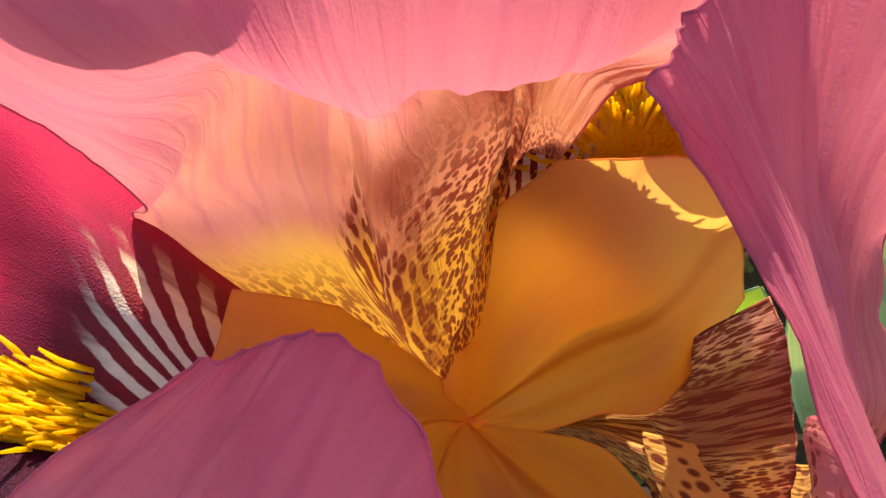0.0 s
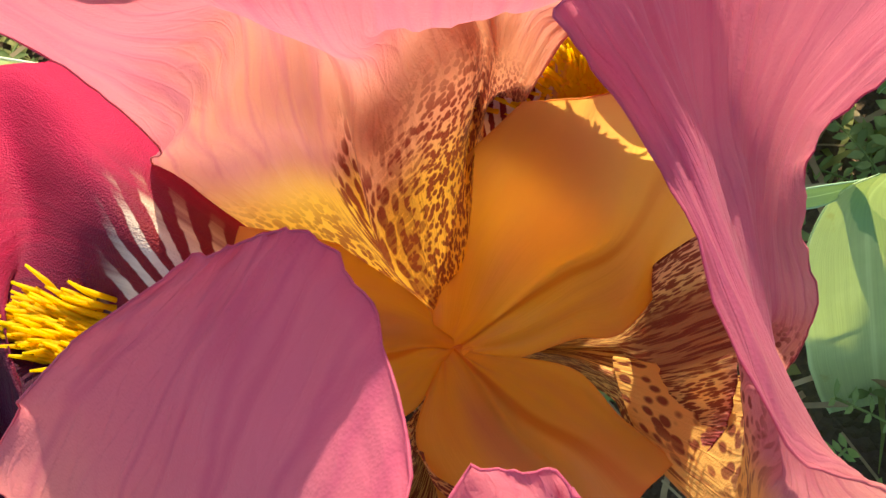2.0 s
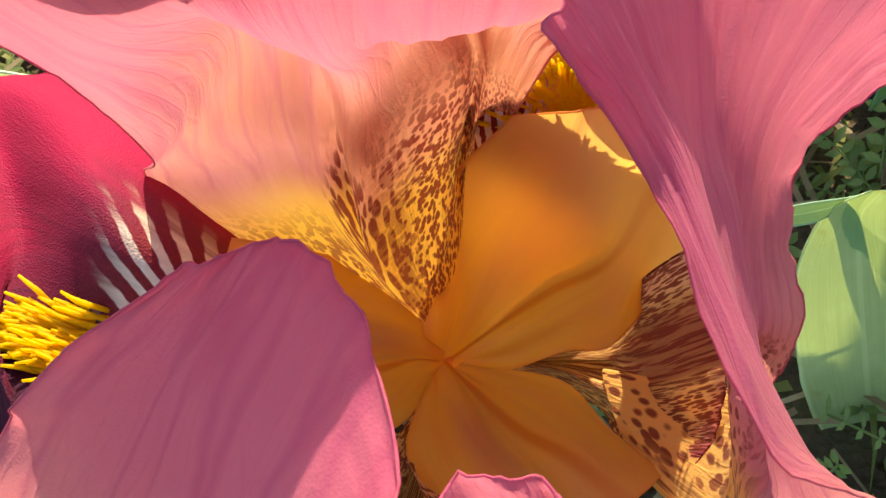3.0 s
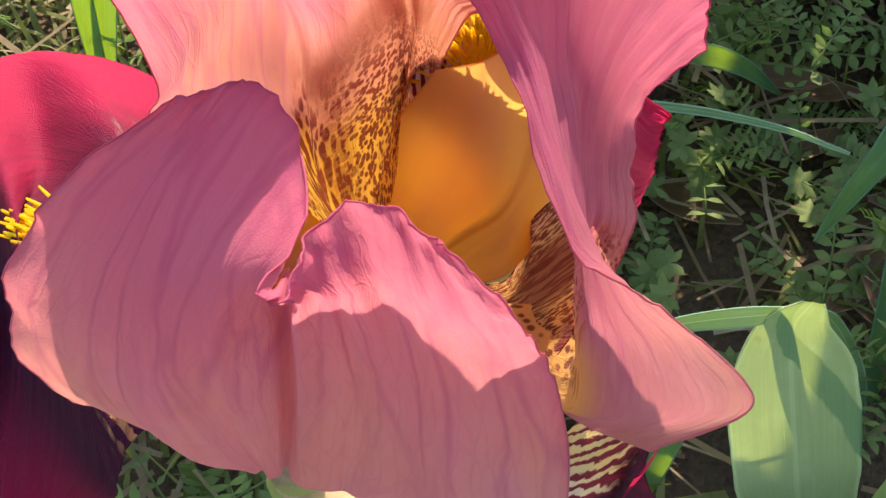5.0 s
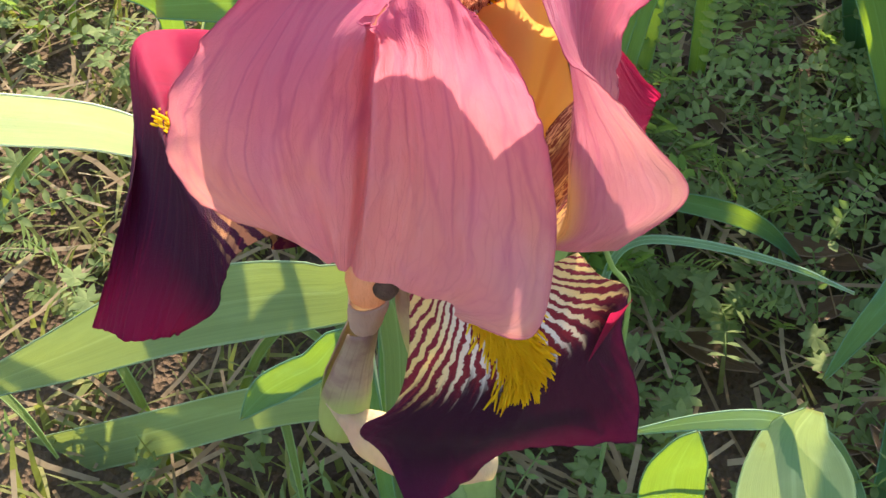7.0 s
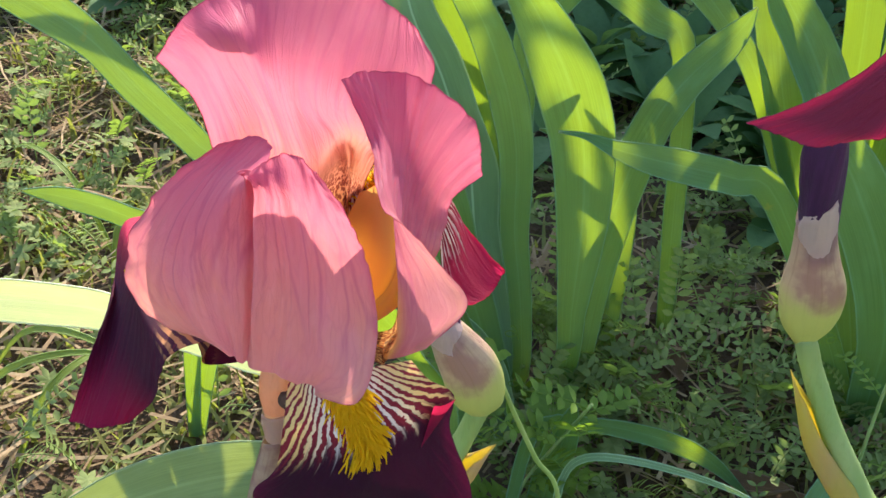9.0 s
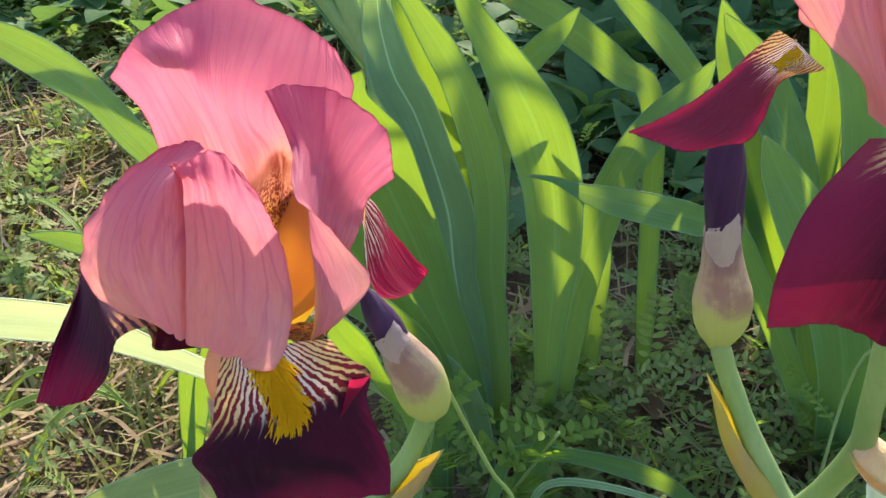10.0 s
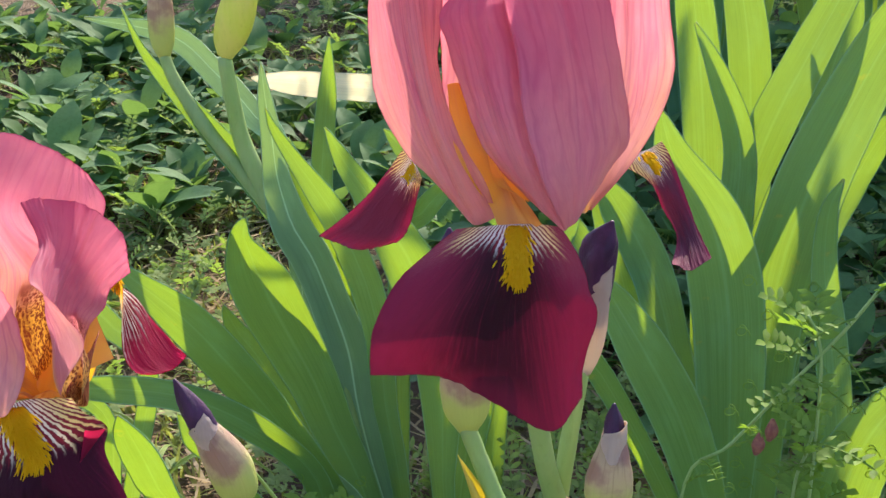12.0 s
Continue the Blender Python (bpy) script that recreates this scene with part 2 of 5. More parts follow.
def style_material(name):
    n = Nodes(name)
    u, v = n.uv()
    cloud = n.noise(n.xyz(n.math("MULTIPLY", v, 4.0), u, 3.0), 2.0)
    colour = n.mix(n.smooth(cloud, 0.35, 0.7), (0.92, 0.49, 0.07), (0.86, 0.4, 0.1))
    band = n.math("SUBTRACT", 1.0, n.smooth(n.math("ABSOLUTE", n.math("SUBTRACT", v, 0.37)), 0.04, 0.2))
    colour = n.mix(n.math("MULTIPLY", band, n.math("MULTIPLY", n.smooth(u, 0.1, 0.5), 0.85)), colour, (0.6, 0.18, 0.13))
    # shade in the crease, painted as a deep orange line
    crease_shade = n.math("SUBTRACT", 1.0, n.smooth(n.math("ABSOLUTE", n.math("SUBTRACT", v, n.math("ADD", 0.5, n.math("MULTIPLY", u, 0.2)))), 0.012, 0.06))
    colour = n.mix(n.math("MULTIPLY", crease_shade, 0.9), colour, (0.66, 0.15, 0.015))
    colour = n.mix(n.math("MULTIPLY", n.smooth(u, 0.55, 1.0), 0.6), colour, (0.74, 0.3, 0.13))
    fine = n.noise(n.xyz(n.math("MULTIPLY", v, 60.0), n.math("MULTIPLY", u, 4.0), 0.0), 1.0)
    return n.surface(colour, n.mix(0.5, colour, (1.0, 0.66, 0.1)), 0.55, 0.38, 0.35, 0.05, n.bump(fine, 0.0001, 0.5))


def leaf_material(name, face, glow, stripe=0.35, share=0.42, band=None, ridge=0.3, gloss=0.15):
    """Sword leaf: parallel veins, waxy bloom, uneven green."""
    n = Nodes(name)
    u, v = n.uv()
    grain = n.noise(n.xyz(n.math("MULTIPLY", v, 80.0), n.math("MULTIPLY", u, 3.0), 0.0), 1.0, 2.0)
    cloud = n.noise(n.xyz(n.math("MULTIPLY", v, 2.0), n.math("MULTIPLY", u, 5.0), 7.0), 1.6, 4.0)
    luck = n.add("ObjectInfo", out=5)
    colour = n.mix(n.math("MULTIPLY", n.smooth(grain, 0.35, 0.7), stripe), face, tuple(c * 0.55 for c in face))
    colour = n.mix(n.math("MULTIPLY", n.smooth(cloud, 0.45, 0.75), 0.5), colour, tuple(min(1.0, c * 1.5 + 0.02) for c in face))
    colour = n.mix(n.math("MULTIPLY", luck, 0.35), colour, tuple(c * f for c, f in zip(face, (0.6, 0.72, 0.8))))
    spot = n.smooth(n.noise(n.place(), 60.0, 4.0), 0.68, 0.74)
    colour = n.mix(n.math("MULTIPLY", spot, 0.5), colour, (0.3, 0.2, 0.06))
    tip = n.smooth(u, 0.97, 1.0)
    colour = n.mix(n.math("MULTIPLY", tip, 0.6), colour, (0.4, 0.26, 0.08))
    # paler midrib; a high ridge value paints a white highlight along it
    rib = n.math("SUBTRACT", 1.0, n.smooth(n.math("ABSOLUTE", n.math("SUBTRACT", v, 0.5)), 0.012, 0.03))
    colour = n.mix(n.math("MULTIPLY", rib, ridge), colour, tuple(min(1.0, c * 1.6 + 0.2 * ridge) for c in face))
    margin = n.smooth(n.math("ABSOLUTE", n.math("SUBTRACT", v, 0.5)), 0.46, 0.5)
    colour = n.mix(n.math("MULTIPLY", margin, 0.6), colour, tuple(min(1.0, c * 1.5 + 0.12) for c in face))
    # slanting band of a second colour across the blade
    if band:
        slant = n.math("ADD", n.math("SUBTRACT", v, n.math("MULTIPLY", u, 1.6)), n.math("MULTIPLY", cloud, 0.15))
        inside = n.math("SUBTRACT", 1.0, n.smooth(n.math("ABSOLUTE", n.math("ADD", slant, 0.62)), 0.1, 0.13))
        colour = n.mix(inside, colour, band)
    shine = n.mix(n.smooth(grain, 0.3, 0.7), glow, tuple(c * 0.85 for c in glow))
    return n.surface(colour, shine, share, 0.45, gloss, 0.0, n.bump(n.math("ADD", grain, cloud), 0.0003, 0.6))


def plain_material(name, colour, second, scale, rough=0.6, share=0.0, through=None, gloss=0.3, relief=0.0004, stretch=1.0):
    """Cloudy two-tone surface with fine relief."""
    n = Nodes(name)
    where = n.add("Mapping", Vector=n.place(), Scale=(1.0, 1.0, stretch))
    cloud = n.noise(where, scale, 5.0)
    fine = n.noise(where, scale * 7, 3.0)
    tone = n.mix(n.smooth(cloud, 0.32, 0.68), colour, second)
    tone = n.mix(n.math("MULTIPLY", n.smooth(fine, 0.5, 0.8), 0.35), tone, tuple(c * 0.5 for c in colour))
    return n.surface(tone, through, share, rough, gloss, 0.0, n.bump(n.math("ADD", cloud, fine), relief, 0.7))


def bud_material():
    """Swollen bud: yellow-green below, papery beige and mauve sheath above."""
    n = Nodes("bud_sheath")
    u, v = n.uv()
    cloud = n.noise(n.place(), 80.0, 4.0)
    lines = n.noise(n.xyz(n.math("MULTIPLY", v, 40.0), n.math("MULTIPLY", u, 2.0), 1.0), 1.0, 2.0)
    high = n.smooth(n.math("ADD", u, n.math("MULTIPLY", n.math("SUBTRACT", cloud, 0.5), 0.5)), 0.3, 0.6)
    colour = n.mix(n.math("MULTIPLY", lines, 0.5), (0.5, 0.54, 0.16), (0.36, 0.44, 0.12))
    sheath = n.mix(n.smooth(cloud, 0.42, 0.62), (0.5, 0.36, 0.25), (0.31, 0.16, 0.16))
    sheath = n.mix(n.math("MULTIPLY", n.smooth(lines, 0.5, 0.7), 0.5), sheath, (0.24, 0.12, 0.1))
    colour = n.mix(high, colour, sheath)
    return n.surface(colour, n.mix(0.5, colour, (0.8, 0.8, 0.2)), 0.25, 0.5, 0.35, 0.0, n.bump(n.math("ADD", lines, cloud), 0.0003, 0.7))


def weed_material(name, colour, second, glow):
    n = Nodes(name)
    luck = n.add("NewGeometry", out=8)
    tone = n.mix(luck, colour, second)
    fine = n.noise(n.place(), 220.0)
    tone = n.mix(n.math("MULTIPLY", n.smooth(fine, 0.4, 0.7), 0.4), tone, tuple(c * 0.6 for c in colour))
    return n.surface(tone, glow, 0.35, 0.65, 0.12, 0.0, n.bump(fine, 0.0005, 0.5))


def soil_material():
    n = Nodes("soil")
    p = n.place()
    big = n.noise(p, 5.0, 5.0)
    mid = n.noise(p, 45.0, 5.0, 0.65)
    grit = n.cells(p, 260.0)
    tone = n.mix(n.smooth(big, 0.35, 0.65), (0.085, 0.053, 0.034), (0.18, 0.12, 0.075))
    tone = n.mix(n.math("MULTIPLY", n.smooth(mid, 0.5, 0.75), 0.7), tone, (0.05, 0.036, 0.025))
    tone = n.mix(n.math("MULTIPLY", n.smooth(n.noise(p, 16.0, 4.0), 0.52, 0.68), 0.55), tone, (0.1, 0.09, 0.04))
    height = n.math("ADD", n.math("MULTIPLY", mid, 1.0), n.math("MULTIPLY", grit, 0.4))
    return n.surface(tone, None, 0.0, 0.9, 0.15, 0.0, n.bump(height, 0.012, 0.9))


M_STANDARD = standard_material("standard_petal", (0.7, 0.21, 0.25), (0.74, 0.27, 0.24), 0.0, 0.0, 0.0)
M_BACK = standard_material("pale_standard_petal", (0.62, 0.16, 0.2), (0.63, 0.24, 0.16), 4.0, 0.4, 0.5, 0.6, 0.6, (0.5, 0.8), (0.84, 0.46, 0.06), (110.0, 20.0), (84.0, 100.0), 0.47, 0.26, 0.85, 0.55)
M_MAUVE = standard_material("mauve_standard_petal", (0.44, 0.12, 0.19), (0.55, 0.18, 0.2), 9.0, 0.42, 0.5, 0.78, 0.3, (0.22, 0.62), (0.85, 0.47, 0.13))
M_BACK_B = standard_material("lit_standard_petal", (0.64, 0.2, 0.24), (0.74, 0.31, 0.22), 19.0, 0.12, 0.0)
M_MAUVE_B = standard_material("rosy_standard_petal", (0.54, 0.16, 0.25), (0.6, 0.21, 0.26), 23.0, 0.0, 0.0)
M_CLAW = standard_material("spotted_claw", (0.58, 0.2, 0.1), (0.7, 0.3, 0.09), 14.0, 1.1, 1.3, 0.5, 0.7, (0.22, 0.62), (0.82, 0.5, 0.18), (80.0, 8.0), (96.0, 26.0), 0.6, 0.0, 0.0, 0.56, 0.8)
M_FALL = fall_material("dark_fall_petal", (0.028, 0.003, 0.016), (0.11, 0.008, 0.042), (0.2, 0.005, 0.035), (0.035, 0.001, 0.012), 0.46, 0.38, 2.0, 0.14, 0.6, 0.6, 46.0)
M_FALL_B = fall_material("maroon_fall_petal", (0.022, 0.003, 0.01), (0.23, 0.012, 0.045), (0.3, 0.008, 0.04), (0.05, 0.002, 0.012), 0.26, 0.05, 2.0, 0.12, 0.44, 0.42)
# sunlit side crimson, shaded side dark purple, both put into the colour
M_FALL_RED = fall_material("red_fall_petal", (0.045, 0.004, 0.024), (0.46, 0.008, 0.065), (0.7, 0.006, 0.075), (0.1, 0.003, 0.028), 0.3, -0.02, 0.7, 0.32, 0.7, 0.3, 84.0, True)
M_FALL_SIDE = fall_material("crimson_fall_petal", (0.1, 0.025, 0.05), (0.2, 0.02, 0.06), (0.36, 0.012, 0.06), (0.08, 0.005, 0.022), 0.34, 0.3, 2.0, 0.2)
M_FALL_CRIMSON = fall_material("bright_fall_petal", (0.2, 0.01, 0.05), (0.45, 0.02, 0.09), (0.9, 0.03, 0.14), (0.6, 0.02, 0.09), 0.69, 0.3, 2.0, 0.55, 0.7, 0.5, 50.0, False, True)
M_STYLE = style_material("style_arm_petal")
M_BEARD = plain_material("beard_yellow", (1.0, 0.62, 0.01), (1.0, 0.72, 0.02), 900.0, 0.6, 0.7, (1.0, 0.78, 0.02), 0.3, 0.0001)
M_LEAF = leaf_material("iris_leaf", (0.07, 0.18, 0.1), (0.4, 0.6, 0.015), 0.5, 0.31)
# ridge 0.8: the sheen along the middle is put into the colour
M_LEAF_BLUE = leaf_material("grey_iris_leaf", (0.22, 0.35, 0.2), (0.3, 0.45, 0.06), 0.3, 0.26, None, 0.8)
# lighter leaf copies: sheen, then strong sunlight, put into the colour
M_LEAF_SHEEN = leaf_material("painted_sheen_leaf", (0.2, 0.28, 0.13), (0.38, 0.46, 0.07), 0.4, 0.3)
M_LEAF_SUN_PALE = leaf_material("painted_sun_leaf", (0.72, 0.74, 0.44), (0.7, 0.78, 0.25), 0.2, 0.35)
M_LEAF_BANDED = leaf_material("banded_leaf", (0.5, 0.57, 0.27), (0.48, 0.58, 0.14), 0.2, 0.33, (0.16, 0.3, 0.17))
M_LEAF_DRY = leaf_material("dry_leaf", (0.85, 0.75, 0.5), (0.92, 0.8, 0.5), 0.5, 0.5)
M_STEM = plain_material("stem_green", (0.25, 0.37, 0.13), (0.34, 0.44, 0.18), 90.0, 0.45, 0.25, (0.45, 0.58, 0.1), 0.4, 0.0003, 0.2)
M_BUD = bud_material()
M_PAPER = plain_material("papery_spathe", (0.68, 0.56, 0.46), (0.52, 0.4, 0.38), 90.0, 0.6, 0.42, (0.85, 0.66, 0.45), 0.25, 0.0006, 0.2)
M_YELLOW = plain_material("yellowing_bract", (0.55, 0.5, 0.1), (0.5, 0.36, 0.22), 60.0, 0.55, 0.45, (0.9, 0.75, 0.1), 0.3, 0.0003, 0.2)
M_YELLOW_BUD = plain_material("yellow_green_bud", (0.45, 0.52, 0.1), (0.6, 0.55, 0.2), 70.0, 0.5, 0.3, (0.8, 0.8, 0.1), 0.35, 0.0003, 0.3)
M_BRACT = plain_material("cream_bract", (0.82, 0.72, 0.42), (0.74, 0.5, 0.42), 110.0, 0.55, 0.5, (0.95, 0.8, 0.4), 0.3, 0.0008, 0.3)
M_COPPER = plain_material("copper_spathe", (0.5, 0.31, 0.22), (0.66, 0.48, 0.36), 160.0, 0.45, 0.45, (0.9, 0.55, 0.3), 0.4, 0.0006, 0.3)
M_DARK_BUD = plain_material("dark_bud_petal", (0.035, 0.012, 0.05), (0.07, 0.02, 0.08), 240.0, 0.5, 0.08, (0.2, 0.01, 0.1), 0.3, 0.0003, 0.15)
M_HOLLOW = plain_material("hollow_dark_brown", (0.06, 0.035, 0.025), (0.16, 0.1, 0.07), 300.0, 0.85)
M_SOIL = soil_material()
M_GRASS = weed_material("grass_blades", (0.15, 0.18, 0.055), (0.34, 0.32, 0.13), (0.42, 0.46, 0.07))
M_WEED = weed_material("weed_leaves", (0.17, 0.23, 0.085), (0.29, 0.34, 0.13), (0.34, 0.5, 0.06))
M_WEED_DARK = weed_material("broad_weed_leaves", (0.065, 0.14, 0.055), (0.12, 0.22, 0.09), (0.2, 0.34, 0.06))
M_VETCH = weed_material("vetch_leaflets", (0.12, 0.2, 0.045), (0.21, 0.31, 0.07), (0.34, 0.55, 0.04))
M_POD = plain_material("dull_red_pod", (0.2, 0.06, 0.06), (0.3, 0.12, 0.09), 300.0)
M_LITTER = leaf_material("dead_leaf_brown", (0.2, 0.115, 0.06), (0.3, 0.16, 0.07), 0.5, 0.15)
M_BLADE = leaf_material("long_grass", (0.22, 0.3, 0.07), (0.5, 0.62, 0.04), 0.3, 0.42)
M_STRAW = weed_material("dry_straw", (0.3, 0.2, 0.11), (0.5, 0.39, 0.24), (0.6, 0.45, 0.22))


# ---- building helpers ----
def thing(name, x, y, z, label, category, group="", kind=""):
    ob = new(name)
    ob.location = (x, y, z)
    return tagged(ob, label, category, group, kind)


def link(name, verts, faces, material, parent=None, label="", uvs=None, smooth=True):
    """One mesh object from world-space corners, hung under its thing or part."""
    mesh = bpy.data.meshes.new(name)
    origin = Vector((0, 0, 0))
    up = parent
    while up:
        origin += up.location
        up = up.parent
    mesh.from_pydata([tuple(Vector(v) - origin) for v in verts], [], faces)
    if uvs:
        layer = mesh.uv_layers.new(name="UVMap")
        for loop in mesh.loops:
            layer.data[loop.index].uv = uvs[loop.vertex_index]
    mesh.materials.append(material)
    mesh.polygons.foreach_set("use_smooth", [smooth] * len(mesh.polygons))
    ob = new(name, mesh)
    if parent:
        ob.parent = parent
    return tagged(ob, label)


def spline(points, s):
    """Catmull-Rom through rows of an array, s from 0 to 1."""
    points = np.asarray(points, float)
    n = len(points) - 1
    ends = np.concatenate([2 * points[:1] - points[1:2], points, 2 * points[-1:] - points[-2:-1]])
    s = np.clip(np.asarray(s, float), 0, 1) * n
    k = np.minimum(s.astype(int), n - 1)
    f = (s - k).reshape((-1,) + (1,) * (points.ndim - 1))
    a, b, c, d = ends[k], ends[k + 1], ends[k + 2], ends[k + 3]
    return 0.5 * (2 * b + (c - a) * f + (2 * a - 5 * b + 4 * c - d) * f**2 + (3 * b - a - 3 * c + d) * f**3)


def sheet(cage, nu, nv):
    rows = spline(cage, np.linspace(0, 1, nu))
    return spline(rows.transpose(1, 0, 2), np.linspace(0, 1, nv)).transpose(1, 0, 2)


def tube_mesh(verts, faces, uvs, line, radii, sides=6, turn=0.0):
    """Adds a tube along a line to running lists."""
    line = [Vector(p) for p in line]
    first = len(verts)
    side = None
    for k, p in enumerate(line):
        ahead = (line[min(k + 1, len(line) - 1)] - line[max(k - 1, 0)]).normalized()
        if side is None:
            side = ahead.orthogonal().normalized()
        side = (side - ahead * side.dot(ahead)).normalized()
        other = ahead.cross(side)
        for j in range(sides):
            a = turn + 2 * math.pi * j / sides
            verts.append(p + float(radii[k]) * (math.cos(a) * side + math.sin(a) * other))
            uvs.append((k / max(1, len(line) - 1), j / sides))
    for k in range(len(line) - 1):
        for j in range(sides):
            a, b = first + k * sides + j, first + k * sides + (j + 1) % sides
            faces.append((a, b, b + sides, a + sides))
    faces.append(tuple(first + j for j in reversed(range(sides))))
    faces.append(tuple(first + (len(line) - 1) * sides + j for j in range(sides)))


def petal(name, cage, middle, material, parent, label="", pleat=0.0006, frill=0.0009, rim=0.00014, seed=0, nu=64, nv=72, folds=26, centre=0.5, bumps=()):
    """A petal lofted from its ribs (millimetres from the flower's middle), with folds (bumps), pleats, a frilled edge and a rolled rim."""
    p = sheet(np.array(cage, float) / 1000, nu, nv) + np.array(middle)
    du, dv = np.gradient(p, axis=0), np.gradient(p, axis=1)
    normal = np.cross(du, dv)
    normal /= np.linalg.norm(normal, axis=2, keepdims=True) + 1e-12
    uu, vv = np.meshgrid(np.linspace(0, 1, nu), np.linspace(0, 1, nv), indexing="ij")
    wave = np.zeros((nu, nv))
    for i in range(nu):
        for j in range(nv):
            u, v = uu[i, j], vv[i, j]
            a = noise.noise((v * folds, u * 2.2, seed)) + 0.5 * noise.noise((v * folds * 2.3, u * 5.0, seed + 5))
            b = noise.noise((v * 4.0, u * 3.0, seed + 11))
            near = min(1.0, max(0.0, u * 1.6))
            wave[i, j] = pleat * near * (a + 1.6 * b)
            out = max(0.0, 1 - min(1 - u, v + 0.0, 1 - v) * 9)
            wave[i, j] += frill * out * near * (noise.noise((v * 16, u * 12, seed + 21)) + 0.5 * noise.noise((v * 44, u * 34, seed + 25)))
    p = p + normal * wave[..., None]
    for bu, bv, wide_u, wide_v, shift in bumps:
        swell = np.exp(-(((uu - bu) / wide_u) ** 4) - (((vv - bv) / wide_v) ** 2))
        p = p + swell[..., None] * np.array(shift) / 1000
    teeth = np.array([noise.noise((j * 22.0 / nv, seed, 41.0)) + 0.4 * noise.noise((j * 60.0 / nv, seed, 45.0)) for j in range(nv)]) * frill * 0.6
    p[-1] += (p[-1] - p[-2]) / (np.linalg.norm(p[-1] - p[-2], axis=1, keepdims=True) + 1e-9) * teeth[:, None]
    verts = [tuple(q) for q in p.reshape(-1, 3)]
    vv = np.interp(vv, (0, centre, 1), (0, 0.5, 1))
    uvs = [(u, v) for u, v in zip(uu.ravel(), vv.ravel())]
    faces = [(i * nv + j, i * nv + j + 1, (i + 1) * nv + j + 1, (i + 1) * nv + j) for i in range(nu - 1) for j in range(nv - 1)]
    if rim:
        border = [(i, 0) for i in range(3, nu)] + [(nu - 1, j) for j in range(1, nv)] + [(i, nv - 1) for i in range(nu - 2, 2, -1)]
        first = len(verts)
        tube_mesh(verts, faces, uvs, [p[i, j] for i, j in border], [rim * (0.7 + 0.5 * abs(noise.noise((k * 0.3, seed, 3.0)))) for k in range(len(border))], 5)
        for k, (i, j) in enumerate(border):
            for m in range(5):
                uvs[first + k * 5 + m] = (min(1.0, uu[i, j]), vv[i, j])
    return link(name, verts, faces, material, parent, label, uvs)


def beard(cage, middle, parent, start, end, count, length, seed, width=0.05, centre=0.5, rise=1.0, thick=1.0):
    """Brush of yellow hairs along the middle of a fall."""
    rng = random.Random(seed)
    p = sheet(np.array(cage, float) / 1000, 41, 41) + np.array(middle)
    du, dv = np.gradient(p, axis=0), np.gradient(p, axis=1)
    out = np.cross(du, dv)
    out /= np.linalg.norm(out, axis=2, keepdims=True) + 1e-12
    if out[10, round(40 * centre)].dot(np.array(p[10, round(40 * centre)]) - np.array(middle) + np.array((0, 0, 0.03))) < 0:
        out = -out
    verts, faces, uvs = [], [], []
    for k in range(count):
        s = rng.random()
        u = start + (end - start) * s
        v = centre + rng.gauss(0, width) * (1.0 - 0.35 * s)
        i, j = min(40, max(0, round(u * 40))), min(40, max(0, round(v * 40)))
        root = Vector(p[i, j]) + Vector(dv[i, j]) * rng.uniform(-0.5, 0.5) + Vector(du[i, j]) * rng.uniform(-0.5, 0.5)
        ahead, side, away = Vector(du[i, j]).normalized(), Vector(dv[i, j]).normalized(), Vector(out[i, j])
        way = (away * rise * rng.uniform(0.35, 1.0) + ahead * rng.uniform(0.5, 1.3) + side * ((v - centre) * 5 + rng.uniform(-0.35, 0.35))).normalized()
        long = length * rng.uniform(0.6, 1.15)
        line = [root, root + way * long * 0.5, root + (way + away * -0.12 + ahead * 0.15) * long]
        tube_mesh(verts, faces, uvs, line, [0.00021 * thick, 0.00024 * thick, 0.00012 * thick], 4)
    return link("beard", verts, faces, M_BEARD, parent, "dense brush of golden yellow hairs")


def stem_part(name, rows, material, parent, label="", sides=14, steps=40):
    """A round stem through rows of x, y, z, radius."""
    line = spline(np.array(rows, float), np.linspace(0, 1, steps))
    verts, faces, uvs = [], [], []
    tube_mesh(verts, faces, uvs, [q[:3] for q in line], [q[3] * (1 + 0.05 * noise.noise((k * 0.4, q[0] * 90, 1.0))) for k, q in enumerate(line)], sides)
    return link(name, verts, faces, material, parent, label, uvs)


def bulb(name, axis, radii, material, parent, label="", flat=0.8, twist=0.0, sides=20, steps=30, ridge=0.0, seed=0):
    """A bud-like body: rings along an axis, slightly flattened, twisted and ridged."""
    line = spline(np.array(axis, float), np.linspace(0, 1, steps))
    wide = spline(np.array(radii, float).reshape(-1, 1), np.linspace(0, 1, steps))[:, 0]
    verts, faces, uvs = [], [], []
    side = Vector((1, 0.15, 0))
    for k in range(steps):
        ahead = Vector(line[min(k + 1, steps - 1)] - line[max(k - 1, 0)]).normalized()
        side = (side - ahead * side.dot(ahead)).normalized()
        other = ahead.cross(side)
        for j in range(sides):
            a = 2 * math.pi * j / sides
            r = max(1e-5, wide[k]) * (1 + ridge * math.cos(3 * a + 4 * k / steps) + 0.04 * noise.noise((math.cos(a) * 2, math.sin(a) * 2, k * 0.25 + seed)))
            b = a + twist * k / steps
            verts.append(Vector(line[k]) + float(r) * (math.cos(b) * side + flat * math.sin(b) * other))
            uvs.append((k / (steps - 1), j / sides))
    for k in range(steps - 1):
        for j in range(sides):
            a, b = k * sides + j, k * sides + (j + 1) % sides
            faces.append((a, b, b + sides, a + sides))
    faces += [tuple(reversed(range(sides))), tuple((steps - 1) * sides + j for j in range(sides))]
    return link(name, verts, faces, material, parent, label, uvs)


